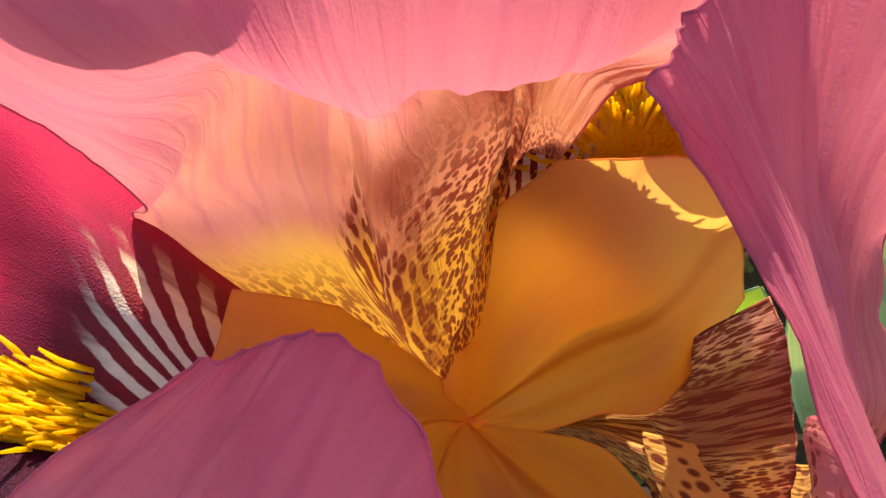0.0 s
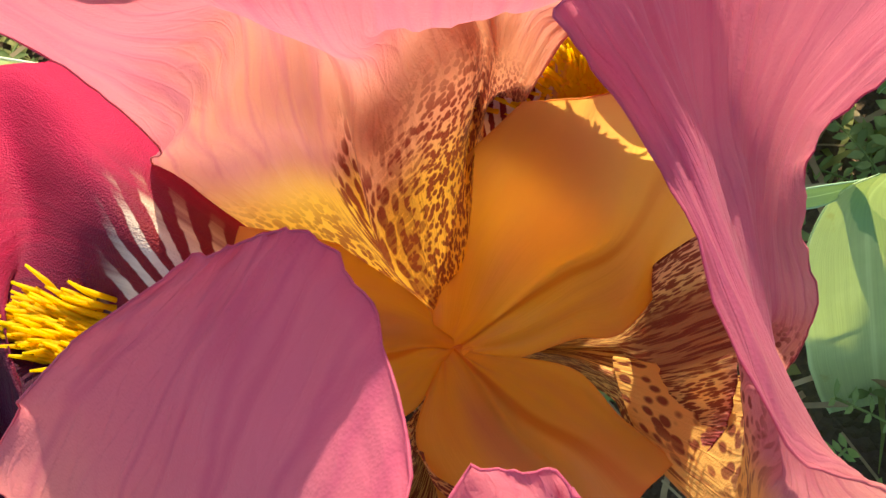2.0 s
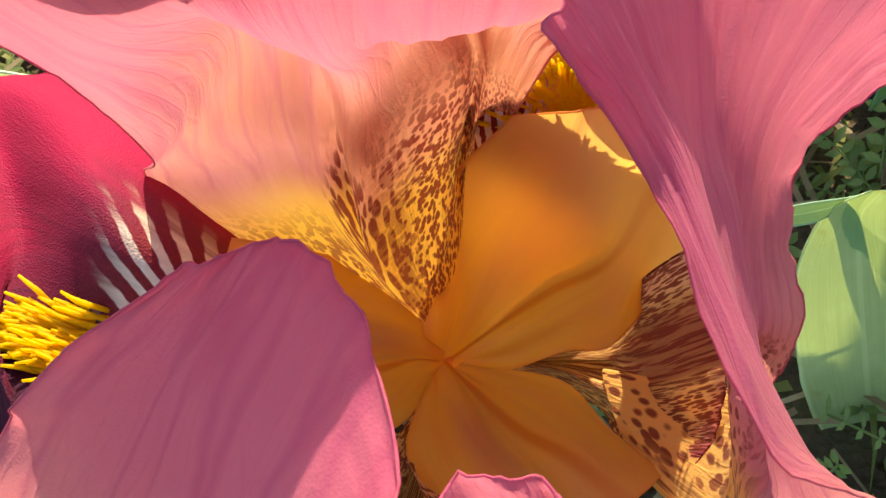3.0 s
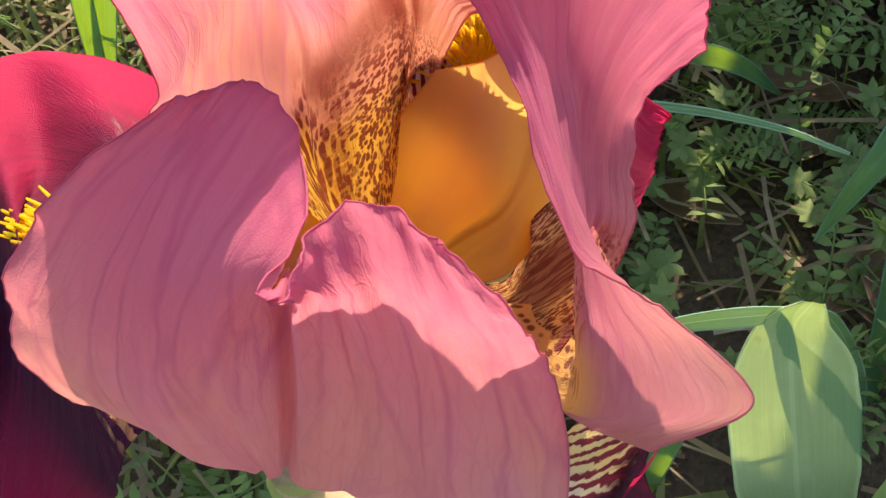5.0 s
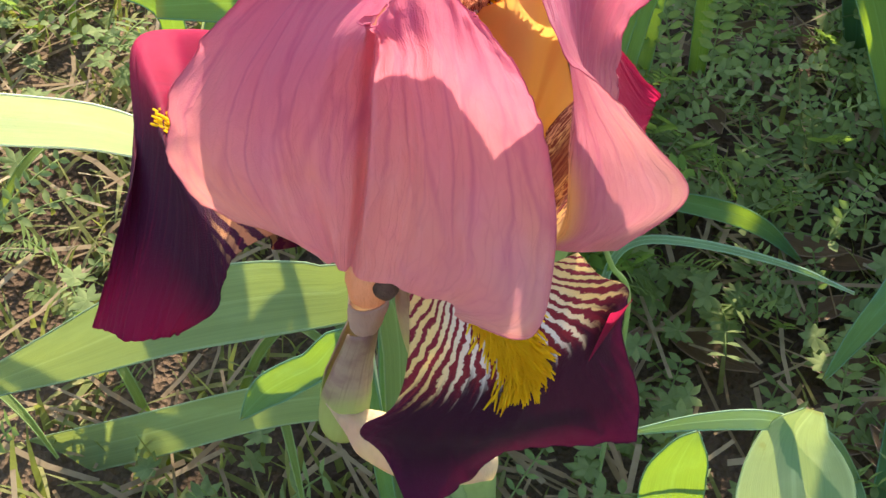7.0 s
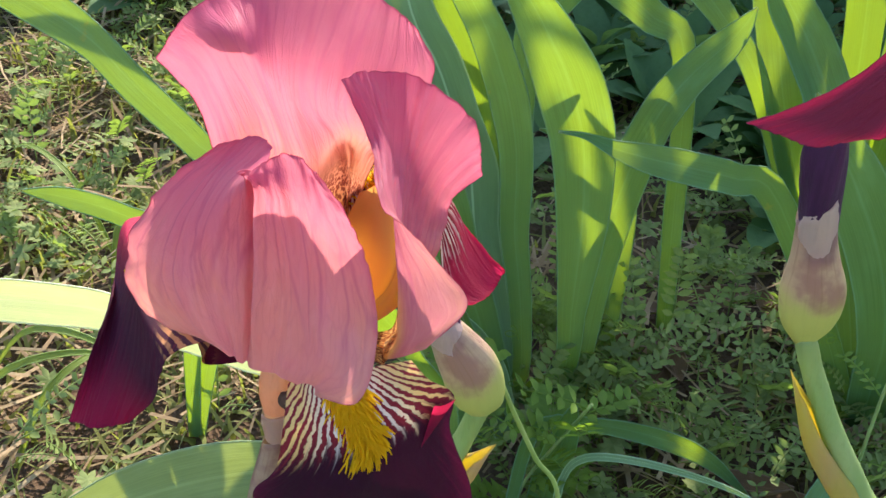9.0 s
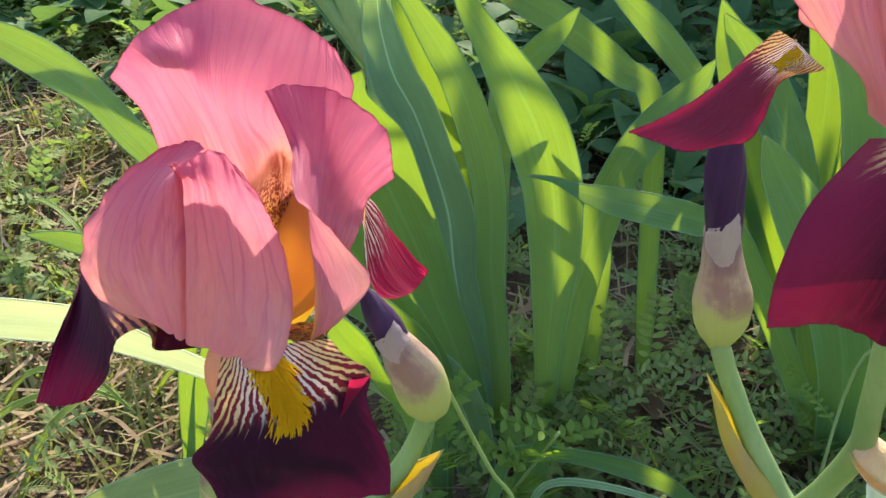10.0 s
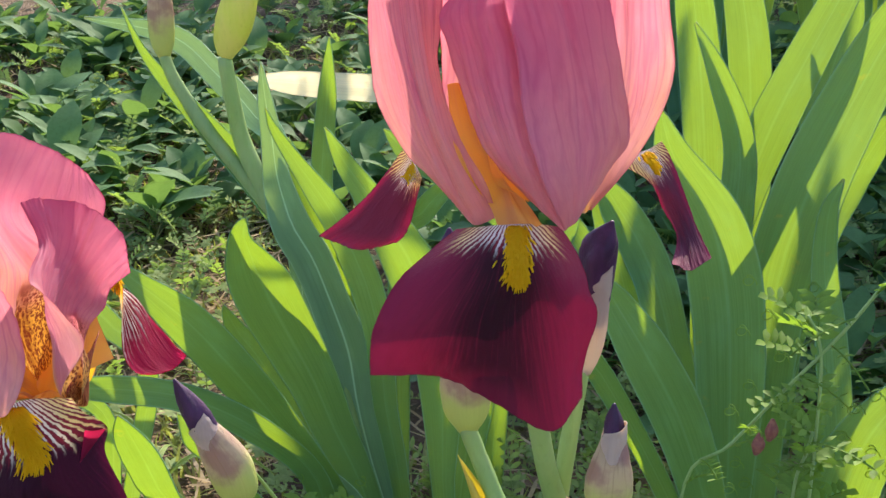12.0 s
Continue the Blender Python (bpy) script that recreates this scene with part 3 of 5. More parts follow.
def wrap(name, axis, radii, material, parent, label="", opening=1.3, seed=0, sides=22, steps=26, facing=0.0, lift=0.25):
    """A papery bract wrapped round an axis, open along one side, with an uneven pointed tip."""
    line = spline(np.array(axis, float), np.linspace(0, 1, steps))
    wide = spline(np.array(radii, float).reshape(-1, 1), np.linspace(0, 1, steps))[:, 0]
    verts, faces, uvs = [], [], []
    side = Vector((1, 0.1, 0))
    for k in range(steps):
        ahead = Vector(line[min(k + 1, steps - 1)] - line[max(k - 1, 0)]).normalized()
        side = (side - ahead * side.dot(ahead)).normalized()
        other = ahead.cross(side)
        s = k / (steps - 1)
        for j in range(sides + 1):
            q = 2 * j / sides - 1
            a = facing + q * (math.pi - 0.5 * opening * (0.35 + s))
            tip = lift * s * s * (1 - abs(q)) * (axis_length := np.linalg.norm(line[-1] - line[0]))
            r = wide[k] * (1 + 0.09 * noise.noise((q * 3, s * 5, seed)) + 0.1 * s * abs(q) ** 3)
            verts.append(Vector(line[k]) + ahead * float(tip) + float(r) * (math.cos(a) * side + math.sin(a) * other))
            uvs.append((s, j / sides))
    for k in range(steps - 1):
        for j in range(sides):
            a = k * (sides + 1) + j
            faces.append((a, a + 1, a + sides + 2, a + sides + 1))
    ob = link(name, verts, faces, material, parent, label, uvs)
    thick = ob.modifiers.new("thickness", "SOLIDIFY")
    thick.thickness = 0.0004
    return ob


def blade(name, rows, material, parent, label="", face=(0, -1, 0.35), fold=0.12, seed=0, steps=34, across=9):
    """A sword leaf through rows of x, y, z, width, base last; a lens-shaped section with a raised middle."""
    rows = np.array(rows, float)
    line = spline(rows, np.linspace(0, 1, steps) ** 1.0)
    verts, faces, uvs = [], [], []
    for k in range(steps):
        p = Vector(line[k][:3])
        ahead = Vector(line[min(k + 1, steps - 1)][:3] - line[max(k - 1, 0)][:3]).normalized()
        out = Vector(face)
        out = (out - ahead * out.dot(ahead)).normalized()
        turn = 0.35 * noise.noise((k * 0.06, seed, 2.0))
        side = (ahead.cross(out) * math.cos(turn) + out * math.sin(turn)).normalized()
        out = side.cross(ahead)
        reach = k / (steps - 1) * (len(rows) - 1)
        broad = rows[0][3] + (rows[1][3] - rows[0][3]) * reach ** 0.85 if reach < 1 else line[k][3]
        half = max(0.0004, float(broad) / 2) * (1 + 0.03 * noise.noise((k * 0.35, seed, 7.0)))
        for j in range(across):
            q = 2 * j / (across - 1) - 1
            dip = fold * half * (abs(q) - 0.4) + 0.06 * half * noise.noise((q * 1.7, k * 0.13, seed))
            verts.append(p + side * (q * half) + out * (dip * 0.8))
            uvs.append((1 - k / (steps - 1), j / (across - 1)))
    for k in range(steps - 1):
        a, b = k * across, (k + 1) * across
        for j in range(across - 1):
            faces.append((a + j, a + j + 1, b + j + 1, b + j))
    for j in (0, across - 1):
        first = len(verts)
        tube_mesh(verts, faces, uvs, [verts[k * across + j] for k in range(steps)], [0.00035] * steps, 4)
        for k in range(steps):
            for m in range(4):
                uvs[first + 4 * k + m] = (1 - k / (steps - 1), j / (across - 1))
    return link(name, verts, faces, material, parent, label, uvs)


# ---- ground ----
def ground_height(x, y):
    near = math.exp(-((x - 0.05) ** 2 + (y - 0.4) ** 2) / 4.0)
    return near * (0.018 * noise.noise((x * 3.1, y * 3.1, 0.0)) + 0.008 * noise.noise((x * 14, y * 14, 4.0)) + 0.004 * noise.noise((x * 50, y * 50, 9.0))) - 0.01


def make_ground():
    side = [-400, -60, -12, -5, -3.4] + [-2.6 + 5.2 * k / 150 for k in range(151)] + [3.4, 5, 12, 60, 400]
    n = len(side)
    verts = [(x + 0.05, y + 0.5, ground_height(x + 0.05, y + 0.5)) for y in side for x in side]
    faces = [(i * n + j, i * n + j + 1, (i + 1) * n + j + 1, (i + 1) * n + j) for i in range(n - 1) for j in range(n - 1)]
    ob = link("ground", verts, faces, M_SOIL)
    tagged(ob, "dark crumbly garden soil under weeds and grass", "ground", kind="structure")


make_ground()


# ---- flower shapes: ribs from base to tip, millimetres from the flower's middle ----
A_FRONT = (
    ((-19, -27, 17), (-12, -33, 19), (-9, -35, 19), (-7, -34, 17), (0, -36, 17), (6, -36, 15), (11, -41, 17)),
    ((-27, -28, 20), (-18, -34, 27), (-11, -36, 31), (-5, -34, 33), (2, -36, 29), (11, -40, 26), (21, -48, 24)),
    ((-34, -27, 27), (-22, -33, 36), (-12, -36, 43), (-4, -33, 46), (3, -35, 41), (11, -37, 38), (23, -40, 33)),
    ((-35, -22, 37), (-22, -30, 45), (-11, -34, 53), (-3, -34, 57), (2, -35, 55), (9, -34, 53), (21, -36, 46)),
    ((-27, -18, 50), (-17, -23, 54), (-8, -30, 60), (-2, -38, 65), (2, -37, 64), (8, -35, 62), (17, -36, 59)),
    ((-16, -15, 59), (-9, -14, 61), (-3, -20, 63), (-2, -41, 69), (0, -34, 68), (6, -32, 69), (11, -34, 66)),
)
A_BACK = (
    ((-3, 2, -1), (-2, 3, -1), (-1, 4, -1), (1, 4, -1), (2, 4, -1), (3, 3, -1)),
    ((-25, 14, 8), (-13, 11, 16), (-4, 5, 22), (2, 9, 23), (4, 13, 20), (5, 17, 16)),
    ((-31, 18, 13), (-16, 15, 24), (-5, 9, 30), (4, 10, 41), (6, 11, 38), (8, 11, 33)),
    ((-25.5, 10, 31), (-15, 16, 43), (-6, 11, 40), (2, 15, 47), (8, 13, 46), (12, 11, 45)),
    ((-26.5, 3, 57), (-15, -7, 77), (-6, -3, 70), (3, -1.5, 66.5), (13, 4, 63), (23, 18, 62)),
    ((-35, 3, 68), (-25.5, 3, 80.5), (-9, 12, 88), (7, 12, 85), (15, 14, 80), (20, 16, 74.5)),
)
A_RIGHT = (
    ((32, -34, 28), (25, -26, 18), (19, -15, 8), (17, -3, 3), (22, -11, 7)),
    ((40, -34, 40), (29, -31, 30), (24, -26, 23), (27, -12, 21), (27, -16, 18)),
    ((35, -30, 45), (28, -29, 40), (24, -24, 35), (24, -12, 34), (28, -15, 29)),
    ((28, -30, 53), (25, -27, 48), (24, -24, 45), (25, -14, 41), (30, -12, 36)),
    ((21, -27, 58), (21, -18, 55), (22, -11, 52), (25, -7, 45), (30, -3, 37)),
    ((15, -10, 61), (18, -7, 60), (21, -3, 55), (27, 0, 50), (31, 1, 42)),
    ((8.5, -6.5, 72.5), (12.5, -0.5, 72), (22, 8, 67), (34, 7, 59), (37, 4, 47)),
)
A_FALL_FRONT = (
    ((2, -33, 13), (8, -38, 18), (14, -38, 20), (20, -33, 20), (27, -24, 16)),
    ((3, -41, 8), (10, -41, 11), (17, -40, 14), (24, -33, 13), (31, -25, 12)),
    ((1, -42, -4), (10, -42, 0), (20, -39, 2), (28, -32, 4), (36, -21, 5)),
    ((-5, -41, -14), (8, -42, -11), (18, -41, -9), (28, -33, -7), (36, -24, -3)),
    ((-1, -39, -25), (8, -39, -22), (18, -36, -21), (29, -30, -20), (41, -23, -20)),
    ((4, -44, -34), (11, -39, -32), (18, -30, -33), (29, -26, -34), (42, -26, -30)),
)
A_FALL_LEFT = (
    ((-11, 12, -2), (-15, 10, 2), (-13, 3, 5), (-11, -2, -1), (-10, -6, -4)),
    ((-27, 29, 2), (-35, 23, 12), (-31, 7, 18), (-25, -4, 4), (-24, -14, -2)),
    ((-51, 42, -3), (-54, 37, 2), (-46, 15, 6), (-44, -2, 11), (-20, -21, 11)),
    ((-56, 21, -1), (-61, 30, 4), (-47, 4, 12), (-41, -11, 13), (-26, -28, 12)),
    ((-51, -4, 4), (-53, 5, 4), (-45, -5, 8), (-38, -17, 9), (-28, -31, 8)),
    ((-52, -18, -4), (-50, -14, -4), (-45, -17, -2), (-38, -23, 0), (-30, -31, 1)),
    ((-57, -22, -19), (-52, -25, -16), (-48, -28, -14), (-42, -28, -12), (-38, -28, -10)),
)
A_FALL_BACK = (
    ((2, 7, -7), (4, 9, -7), (6, 8, -7), (8, 6, -7)),
    ((3, 16, 8), (7, 15, 9), (12, 14, 9), (16, 12, 8)),
    # crest raised in these two rows to keep sun off the style arm
    ((3, 13, 31), (9, 11, 35), (15, 10.3, 38.5), (21, 10.5, 37.5)),
    ((5, 21, 32), (11, 21, 36.5), (18, 21, 39.5), (25, 19, 37)),
    ((20, 27, 29), (25, 25, 28), (28, 18, 23), (28, 9, 16)),
    ((29, 28, 18.5), (32, 25, 15.5), (33, 17, 11), (32, 8, 8.5)),
    ((37, 28, 9), (37, 25, 7.5), (37, 19, 4.5), (35, 11, 6)),
    ((41, 28, 5), (40, 27, 3.5), (39, 22, 3), (37, 16, 4)),
)
A_CLAW_RIGHT = (
    ((4, 0, -1), (4, 0, -1), (4, 0, -1), (4, 0, -1), (4, 0, -1), (4, -1, -1)),
    ((11, 0, 2), (11, 0, 0), (12, 0, -2), (12, -2, 1), (12, -2, -1), (11, -2, -3)),
    ((18, 0, 5), (18, 0, 2), (18, -1, -1), (18, -6, 4), (18, -6, 1), (17, -6, -2)),
    ((20, 1, 16.5), (20.5, -1, 12), (20.5, -4.5, 8), (21.5, -9, 12), (20.5, -12.5, 9.5), (18, -12.5, 6)),
    ((25, 1, 26.5), (26, -3, 25.5), (26, -7.5, 24), (26, -11.5, 23), (25, -15.5, 20), (22.5, -18.5, 15.5)),
)
A_CLAW_FRONT = (
    ((-1, -2, -2), (-1, -3, -2), (0, -3, -2), (0, -2, -2)),
    ((-5, -8, 0), (-3, -11, -2), (-2, -11, -2), (-3, -9, 0)),
    ((-7, -14, 10), (-6, -20, 6), (-1, -20, 7), (-3, -16, 12)),
    ((-22, -18, 20), (-12, -27, 17), (2, -29, 17), (10, -27, 20)),
)
A_STYLE_R = (
    ((-1, 1, 0), (0, 1, 0), (0, 0, -1), (2, 0, 0), (2, -1, 0)),
    ((-2, 2, 4), (2, 3, 3), (5, 3, 2), (7, 1, 2), (7, -2, 3)),
    ((-2, 7, 11), (5, 7, 9), (11, 6, 7), (13, 2, 8), (13, -2, 8)),
    ((0, 12, 16), (9, 8, 19), (16, 5, 18), (18, 2, 17), (18, -3, 12)),
    ((8, 10, 35), (13, 7, 40), (17, 3, 46), (22, 4, 32), (26, 6, 14)),
)
A_STYLE_D = (
    ((-1, 0, 0), (-1, -1, 0), (0, 0, 0), (1, -1, 0), (2, 0, 0)),
    ((-3, -6, 4), (0, -6, 3), (3, -5, 3), (5, -4, 2), (7, -2, 3)),
    ((-4, -12, 8), (2, -12, 7), (6, -11, 6), (10, -9, 6), (13, -5, 6)),
    ((-2, -18, 11), (5, -18, 12), (10, -17, 11), (14, -14, 11), (17, -12, 9)),
    ((-1, -24, 15), (7, -23, 15), (13, -24, 15), (18, -20, 15), (21, -17, 12)),
)
A_STYLE_L = (
    ((-1, 1, 0), (0, 1, 0), (0, 0, -1), (0, 0, 0), (0, -1, 0)),
    ((-3, 5, 4), (-3, 2, 3), (-3, 0, 2), (-3, -2, 2), (-2, -3, 2)),
    ((-6, 8, 7), (-8, 3, 6), (-7, -1, 5), (-7, -5, 5), (-5, -8, 4)),
    ((-12, 9, 10), (-15, 3, 10), (-18, -3, 9), (-16, -8, 8), (-15, -13, 6)),
    ((-21, 9, 15), (-23, 2, 14), (-25, -4, 13), (-24, -9, 11), (-21, -14, 10)),
)
B_FALL_FRONT = (
    ((-17, -19, -3), (-8, -25, 1), (0, -27, 3), (6, -23, 2), (12, -14, -2)),
    ((-23, -27, -7), (-11, -33, -3), (1, -35, -1), (10, -29, -4), (18, -19, -9)),
    ((-30, -37, -13), (-14, -38, -11), (1, -38, -9), (12, -32, -12), (22, -24, -17)),
    ((-34, -45, -22), (-17, -41, -21), (-1, -38, -21), (12, -32, -23), (24, -24, -24)),
    ((-35, -47, -29), (-18, -40, -32), (-2, -37, -35), (12, -32, -39), (21, -26, -38)),
    ((-35, -48, -36), (-18, -35, -42), (-3, -37, -47), (13, -33, -57), (21, -28, -48)),
)
B_FALL_LEFT = (
    ((-38, 2, 12), (-34, -2, 11), (-31, -7, 10), (-28, -14, 10)),
    ((-43, 5, 5), (-40, 3, 2), (-37, 3, 0), (-35, 8, -3)),
    ((-50, 5, -4), (-47, 5, -7), (-43, 6, -10), (-38, 8, -14)),
    ((-60, 8, -14), (-54, 7, -16), (-48, 7, -17), (-41, 7, -19)),
    ((-70, 14, -23), (-63, 10, -23), (-55, 8, -24), (-48, 13, -24)),
)
B_STYLE = (
    ((-23, -2, 34), (-21, 0, 34), (-19, -1, 34), (-18, -3, 35)),
    ((-15, -28, 25), (-14, -12, 25), (-12, -11, 24), (-9, -17, 22)),
    ((-10, -27, 14), (-8, -12, 15), (-6, -16, 16), (-4, -27, 15)),
    ((-7, -21, 6), (-3, -18, 8), (0, -22, 9), (4, -30, 12)),
    ((-4, -24, 1), (0, -26, 1), (5, -24, 1), (8, -23, 2)),
)
B_FALL_RIGHT = (
    ((26, 12, 8), (29, 23, 8), (32, 31, 7), (35, 39, 7)),
    ((33, 26, -2), (35, 29, -2), (36, 33, 0), (38, 39, 2)),
    ((37, 33, -13), (39, 31, -11), (41, 31, -9), (43, 33, -7)),
    ((42, 25, -19), (44, 24, -18), (46, 25, -17), (48, 28, -17)),
    ((42, 9, -21), (47, 12, -24), (50, 17, -24), (53, 23, -24)),
)
B_LEFT = (
    ((-17, -11, -1), (-14, -17, -1), (-11, -20, -1), (-8, -19, 0), (-6, -15, 0)),
    ((-22, -24, 13), (-20, -25, 13), (-17, -26, 14), (-13, -26, 15), (-7, -27, 15)),
    ((-32, -20, 21), (-28, -24, 27), (-23, -28, 31), (-19, -27, 30), (-14, -25, 26)),
    ((-43, -8, 33), (-35, -18, 45), (-29, -25, 51), (-24, -23, 49), (-21, -18, 42)),
    ((-45, -2, 56), (-40, -10, 68), (-34, -14, 75), (-28, -16, 71), (-21, -14, 61)),
    ((-46, 2, 68), (-41, -5, 81), (-35, -10, 88), (-29, -11, 84), (-23, -10, 73)),
    ((-30, 4, 81), (-28, 1, 89), (-25, -2, 93), (-22, -2, 91), (-18, -2, 84)),
)
B_FRONT = (
    ((13, -26, 3), (15, -29, 3), (16, -29, 4), (18, -27, 5), (19, -21, 6)),
    ((1, -17, 9), (7, -30, 12), (14, -36, 14), (20, -29, 15), (25, -17, 16)),
    ((-7, -27, 24), (2, -35, 25), (11, -39, 25), (20, -29, 26), (30, -13, 25)),
    ((-13, -25, 37), (-3, -34, 37), (7, -37, 38), (18, -27, 38), (28, -12, 38)),
    ((-17, -23, 49), (-7, -30, 50), (4, -30, 52), (14, -21, 54), (23, -6, 58)),
    ((-19, -20, 60), (-10, -25, 63), (0, -26, 65), (9, -17, 67), (19, -3, 68)),
    ((-8, -11, 70), (-4, -13, 73), (1, -13, 74), (6, -9, 75), (12, -2, 74)),
)
B_RIGHT = (
    ((16, -7, 0), (17, -3, -2), (17, 0, -3), (18, 0, -2), (19, -3, -1)),
    ((5, -5, 6), (12, 1, 8), (18, 6, 9), (23, 8, 9), (29, 9, 10)),
    ((4, -2, 19), (12, 3, 21), (20, 8, 23), (28, 12, 23), (36, 14, 23)),
    ((4, -1, 37), (12, 5, 40), (21, 10, 41), (30, 14, 39), (39, 18, 36)),
    ((4, 4, 76), (13, 8, 68), (21, 11, 62), (29, 13, 58), (37, 14, 55)),
    ((5, 5, 88), (13, 8, 82), (21, 11, 76), (29, 13, 72), (36, 14, 68)),
    ((13, 7, 91), (17, 9, 90), (21, 10, 87), (26, 11, 85), (29, 12, 81)),
)
A_MIDDLE = (0.0, 0.0, 0.3404)
B_MIDDLE = (0.1630, 0.0120, 0.4184)


# ---- flowers ----
def turned(cage, degrees, scale=1.0, lift=0.0):
    """The same ribs swung round the flower's axis."""
    c, s = math.cos(radians(degrees)), math.sin(radians(degrees))
    return [[(scale * (c * x - s * y), scale * (s * x + c * y), scale * z + lift) for x, y, z in row] for row in cage]


def make_flower_a():
    stalk = thing("iris_stalk", 0.012, 0.012, 0.0, "open pink and maroon bearded iris on its green stalk", "iris flower", "open irises")
    front = petal("standard", A_FRONT, A_MIDDLE, M_STANDARD, stalk, "rose pink upright petal, folded along its rib", seed=1, frill=0.0012, nv=96, bumps=((0.45, 0.5, 0.5, 0.016, (0, 3, 0)), (0.38, 0.565, 0.34, 0.03, (-1.6, -1.8, 0)), (1.0, 0.4, 0.2, 0.04, (1.0, -0.5, 0.5)), (0.3, 0.66, 0.35, 0.03, (0, 1.2, 0)), (0.75, 0.2, 0.3, 0.05, (0, 1.2, 0)), (0.8, 0.75, 0.3, 0.05, (0, 1.4, 0)), (0.25, 0.22, 0.2, 0.05, (0, -1.6, 0)), (0.2, 0.32, 0.25, 0.04, (0, 1.4, 0)), (0.22, 0.82, 0.2, 0.05, (0, -1.2, 0))))
    petal("claw", A_CLAW_FRONT, A_MIDDLE, M_CLAW, front, "narrow yellow claw with brown spots", seed=8, nu=30, nv=30)
    # last bump is added at the right edge to shade the style arm
    petal("standard", A_BACK, A_MIDDLE, M_BACK, stalk, "pale pink upright petal with a spotted yellow claw", seed=2, nv=88, centre=0.46, pleat=0.00035, frill=0.0005, bumps=((0.3, 0.4, 0.25, 0.04, (-1.5, -4, 2)), (0.3, 0.335, 0.25, 0.024, (0, 2.5, -1)), (0.32, 0.64, 0.16, 0.04, (0, 2.5, -2)), (0.8, 0.5, 0.4, 0.03, (0, 0.8, 0)), (0.75, 0.25, 0.3, 0.06, (0, 0.8, 0)), (0.675, 1.0, 0.065, 0.14, (7, 1, -4.5))))
    right = petal("standard", A_RIGHT, A_MIDDLE, M_MAUVE, stalk, "mauve pink upright petal with a flared edge", seed=3, bumps=((0.7, 0.5, 0.3, 0.06, (0.6, 1, 0)),))
    petal("claw", A_CLAW_RIGHT, A_MIDDLE, M_CLAW, right, "yellow claw with maroon spots", seed=9, nu=36, nv=36, pleat=0.0002, frill=0.0002)
    for cage, mat, tag, s, mid, start, end, wide in (
        (A_FALL_FRONT, M_FALL, "dark maroon hanging petal with streaked haft", 4, 0.52, 0.04, 0.44, 0.05),
        (A_FALL_LEFT, M_FALL_RED, "crimson and purple hanging petal", 5, 0.72, 0.23, 0.3, 0.036),
        (A_FALL_BACK, M_FALL_CRIMSON, "crimson hanging petal with streaked haft", 6, 0.64, 0.25, 0.47, 0.17),
    ):
        fall = petal("fall", cage, A_MIDDLE, mat, stalk, tag, pleat=0.0003, frill=0.0005, seed=s, centre=mid)
        beard(cage, A_MIDDLE, fall, start, end, {4: 900, 5: 420, 6: 1900}[s], {4: 0.0034, 5: 0.0042, 6: 0.0032}[s], s, wide, mid, 0.8, 1.5 if s == 5 else 1.1)
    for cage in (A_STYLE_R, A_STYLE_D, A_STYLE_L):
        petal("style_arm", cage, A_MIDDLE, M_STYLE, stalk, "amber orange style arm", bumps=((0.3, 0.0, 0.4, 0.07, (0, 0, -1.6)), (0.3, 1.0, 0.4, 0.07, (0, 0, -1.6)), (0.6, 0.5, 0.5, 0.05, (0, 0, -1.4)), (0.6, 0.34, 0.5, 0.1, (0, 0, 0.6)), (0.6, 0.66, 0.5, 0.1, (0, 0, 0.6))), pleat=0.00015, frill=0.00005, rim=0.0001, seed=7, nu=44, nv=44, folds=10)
    bulb("style_column", [(0, 0, 0.3285), (0, 0, 0.333), (0, 0, 0.3375), (0, 0, 0.3398)], [0.003, 0.0034, 0.0036, 0.001], M_STYLE, stalk)
    stem_part("stem", [(0.010, -0.005, 0.289, 0.0027), (0.011, 0.000, 0.273, 0.0039), (0.012, 0.005, 0.252, 0.0042), (0.013, 0.010, 0.228, 0.0046)] + [(0.013, 0.012, 0.15, 0.0048), (0.012, 0.012, -0.03, 0.0055)], M_STEM, stalk)
    bulb("flower_tube", [(0.01, -0.006, 0.285), (0.004, -0.008, 0.305), (0.0, -0.006, 0.322), (0.0, -0.001, 0.336)], [0.003, 0.005, 0.0045, 0.0025], M_BUD, stalk)
    wrap("bract", [(0.016, -0.002, 0.262), (0.004, -0.005, 0.266), (-0.008, -0.006, 0.272), (-0.014, -0.006, 0.277)], [0.004, 0.0062, 0.0054, 0.002], M_BRACT, stalk, "papery pink and cream bract", seed=1, opening=1.8)
    hollow = bulb("withered_bract", [(-0.0088, -0.009, 0.3225), (-0.0086, -0.009, 0.327), (-0.0085, -0.009, 0.332), (-0.0082, -0.0085, 0.337)], [0.0036, 0.0044, 0.0042, 0.003], M_COPPER, stalk, "shrivelled copper brown papery bract")
    # solid dark body stands in for the shade inside the bract
    bulb("dark_hollow", [(-0.0052, -0.0115, 0.3262), (-0.0052, -0.0118, 0.3285), (-0.0052, -0.0116, 0.331)], [0.0014, 0.0024, 0.0016], M_HOLLOW, hollow)
    wrap("withered_bract", [(-0.0104, -0.0065, 0.311), (-0.0096, -0.0075, 0.3165), (-0.0089, -0.0085, 0.322)], [0.0028, 0.0036, 0.004], M_PAPER, stalk, "dry pinkish papery bract", seed=2, opening=0.8)
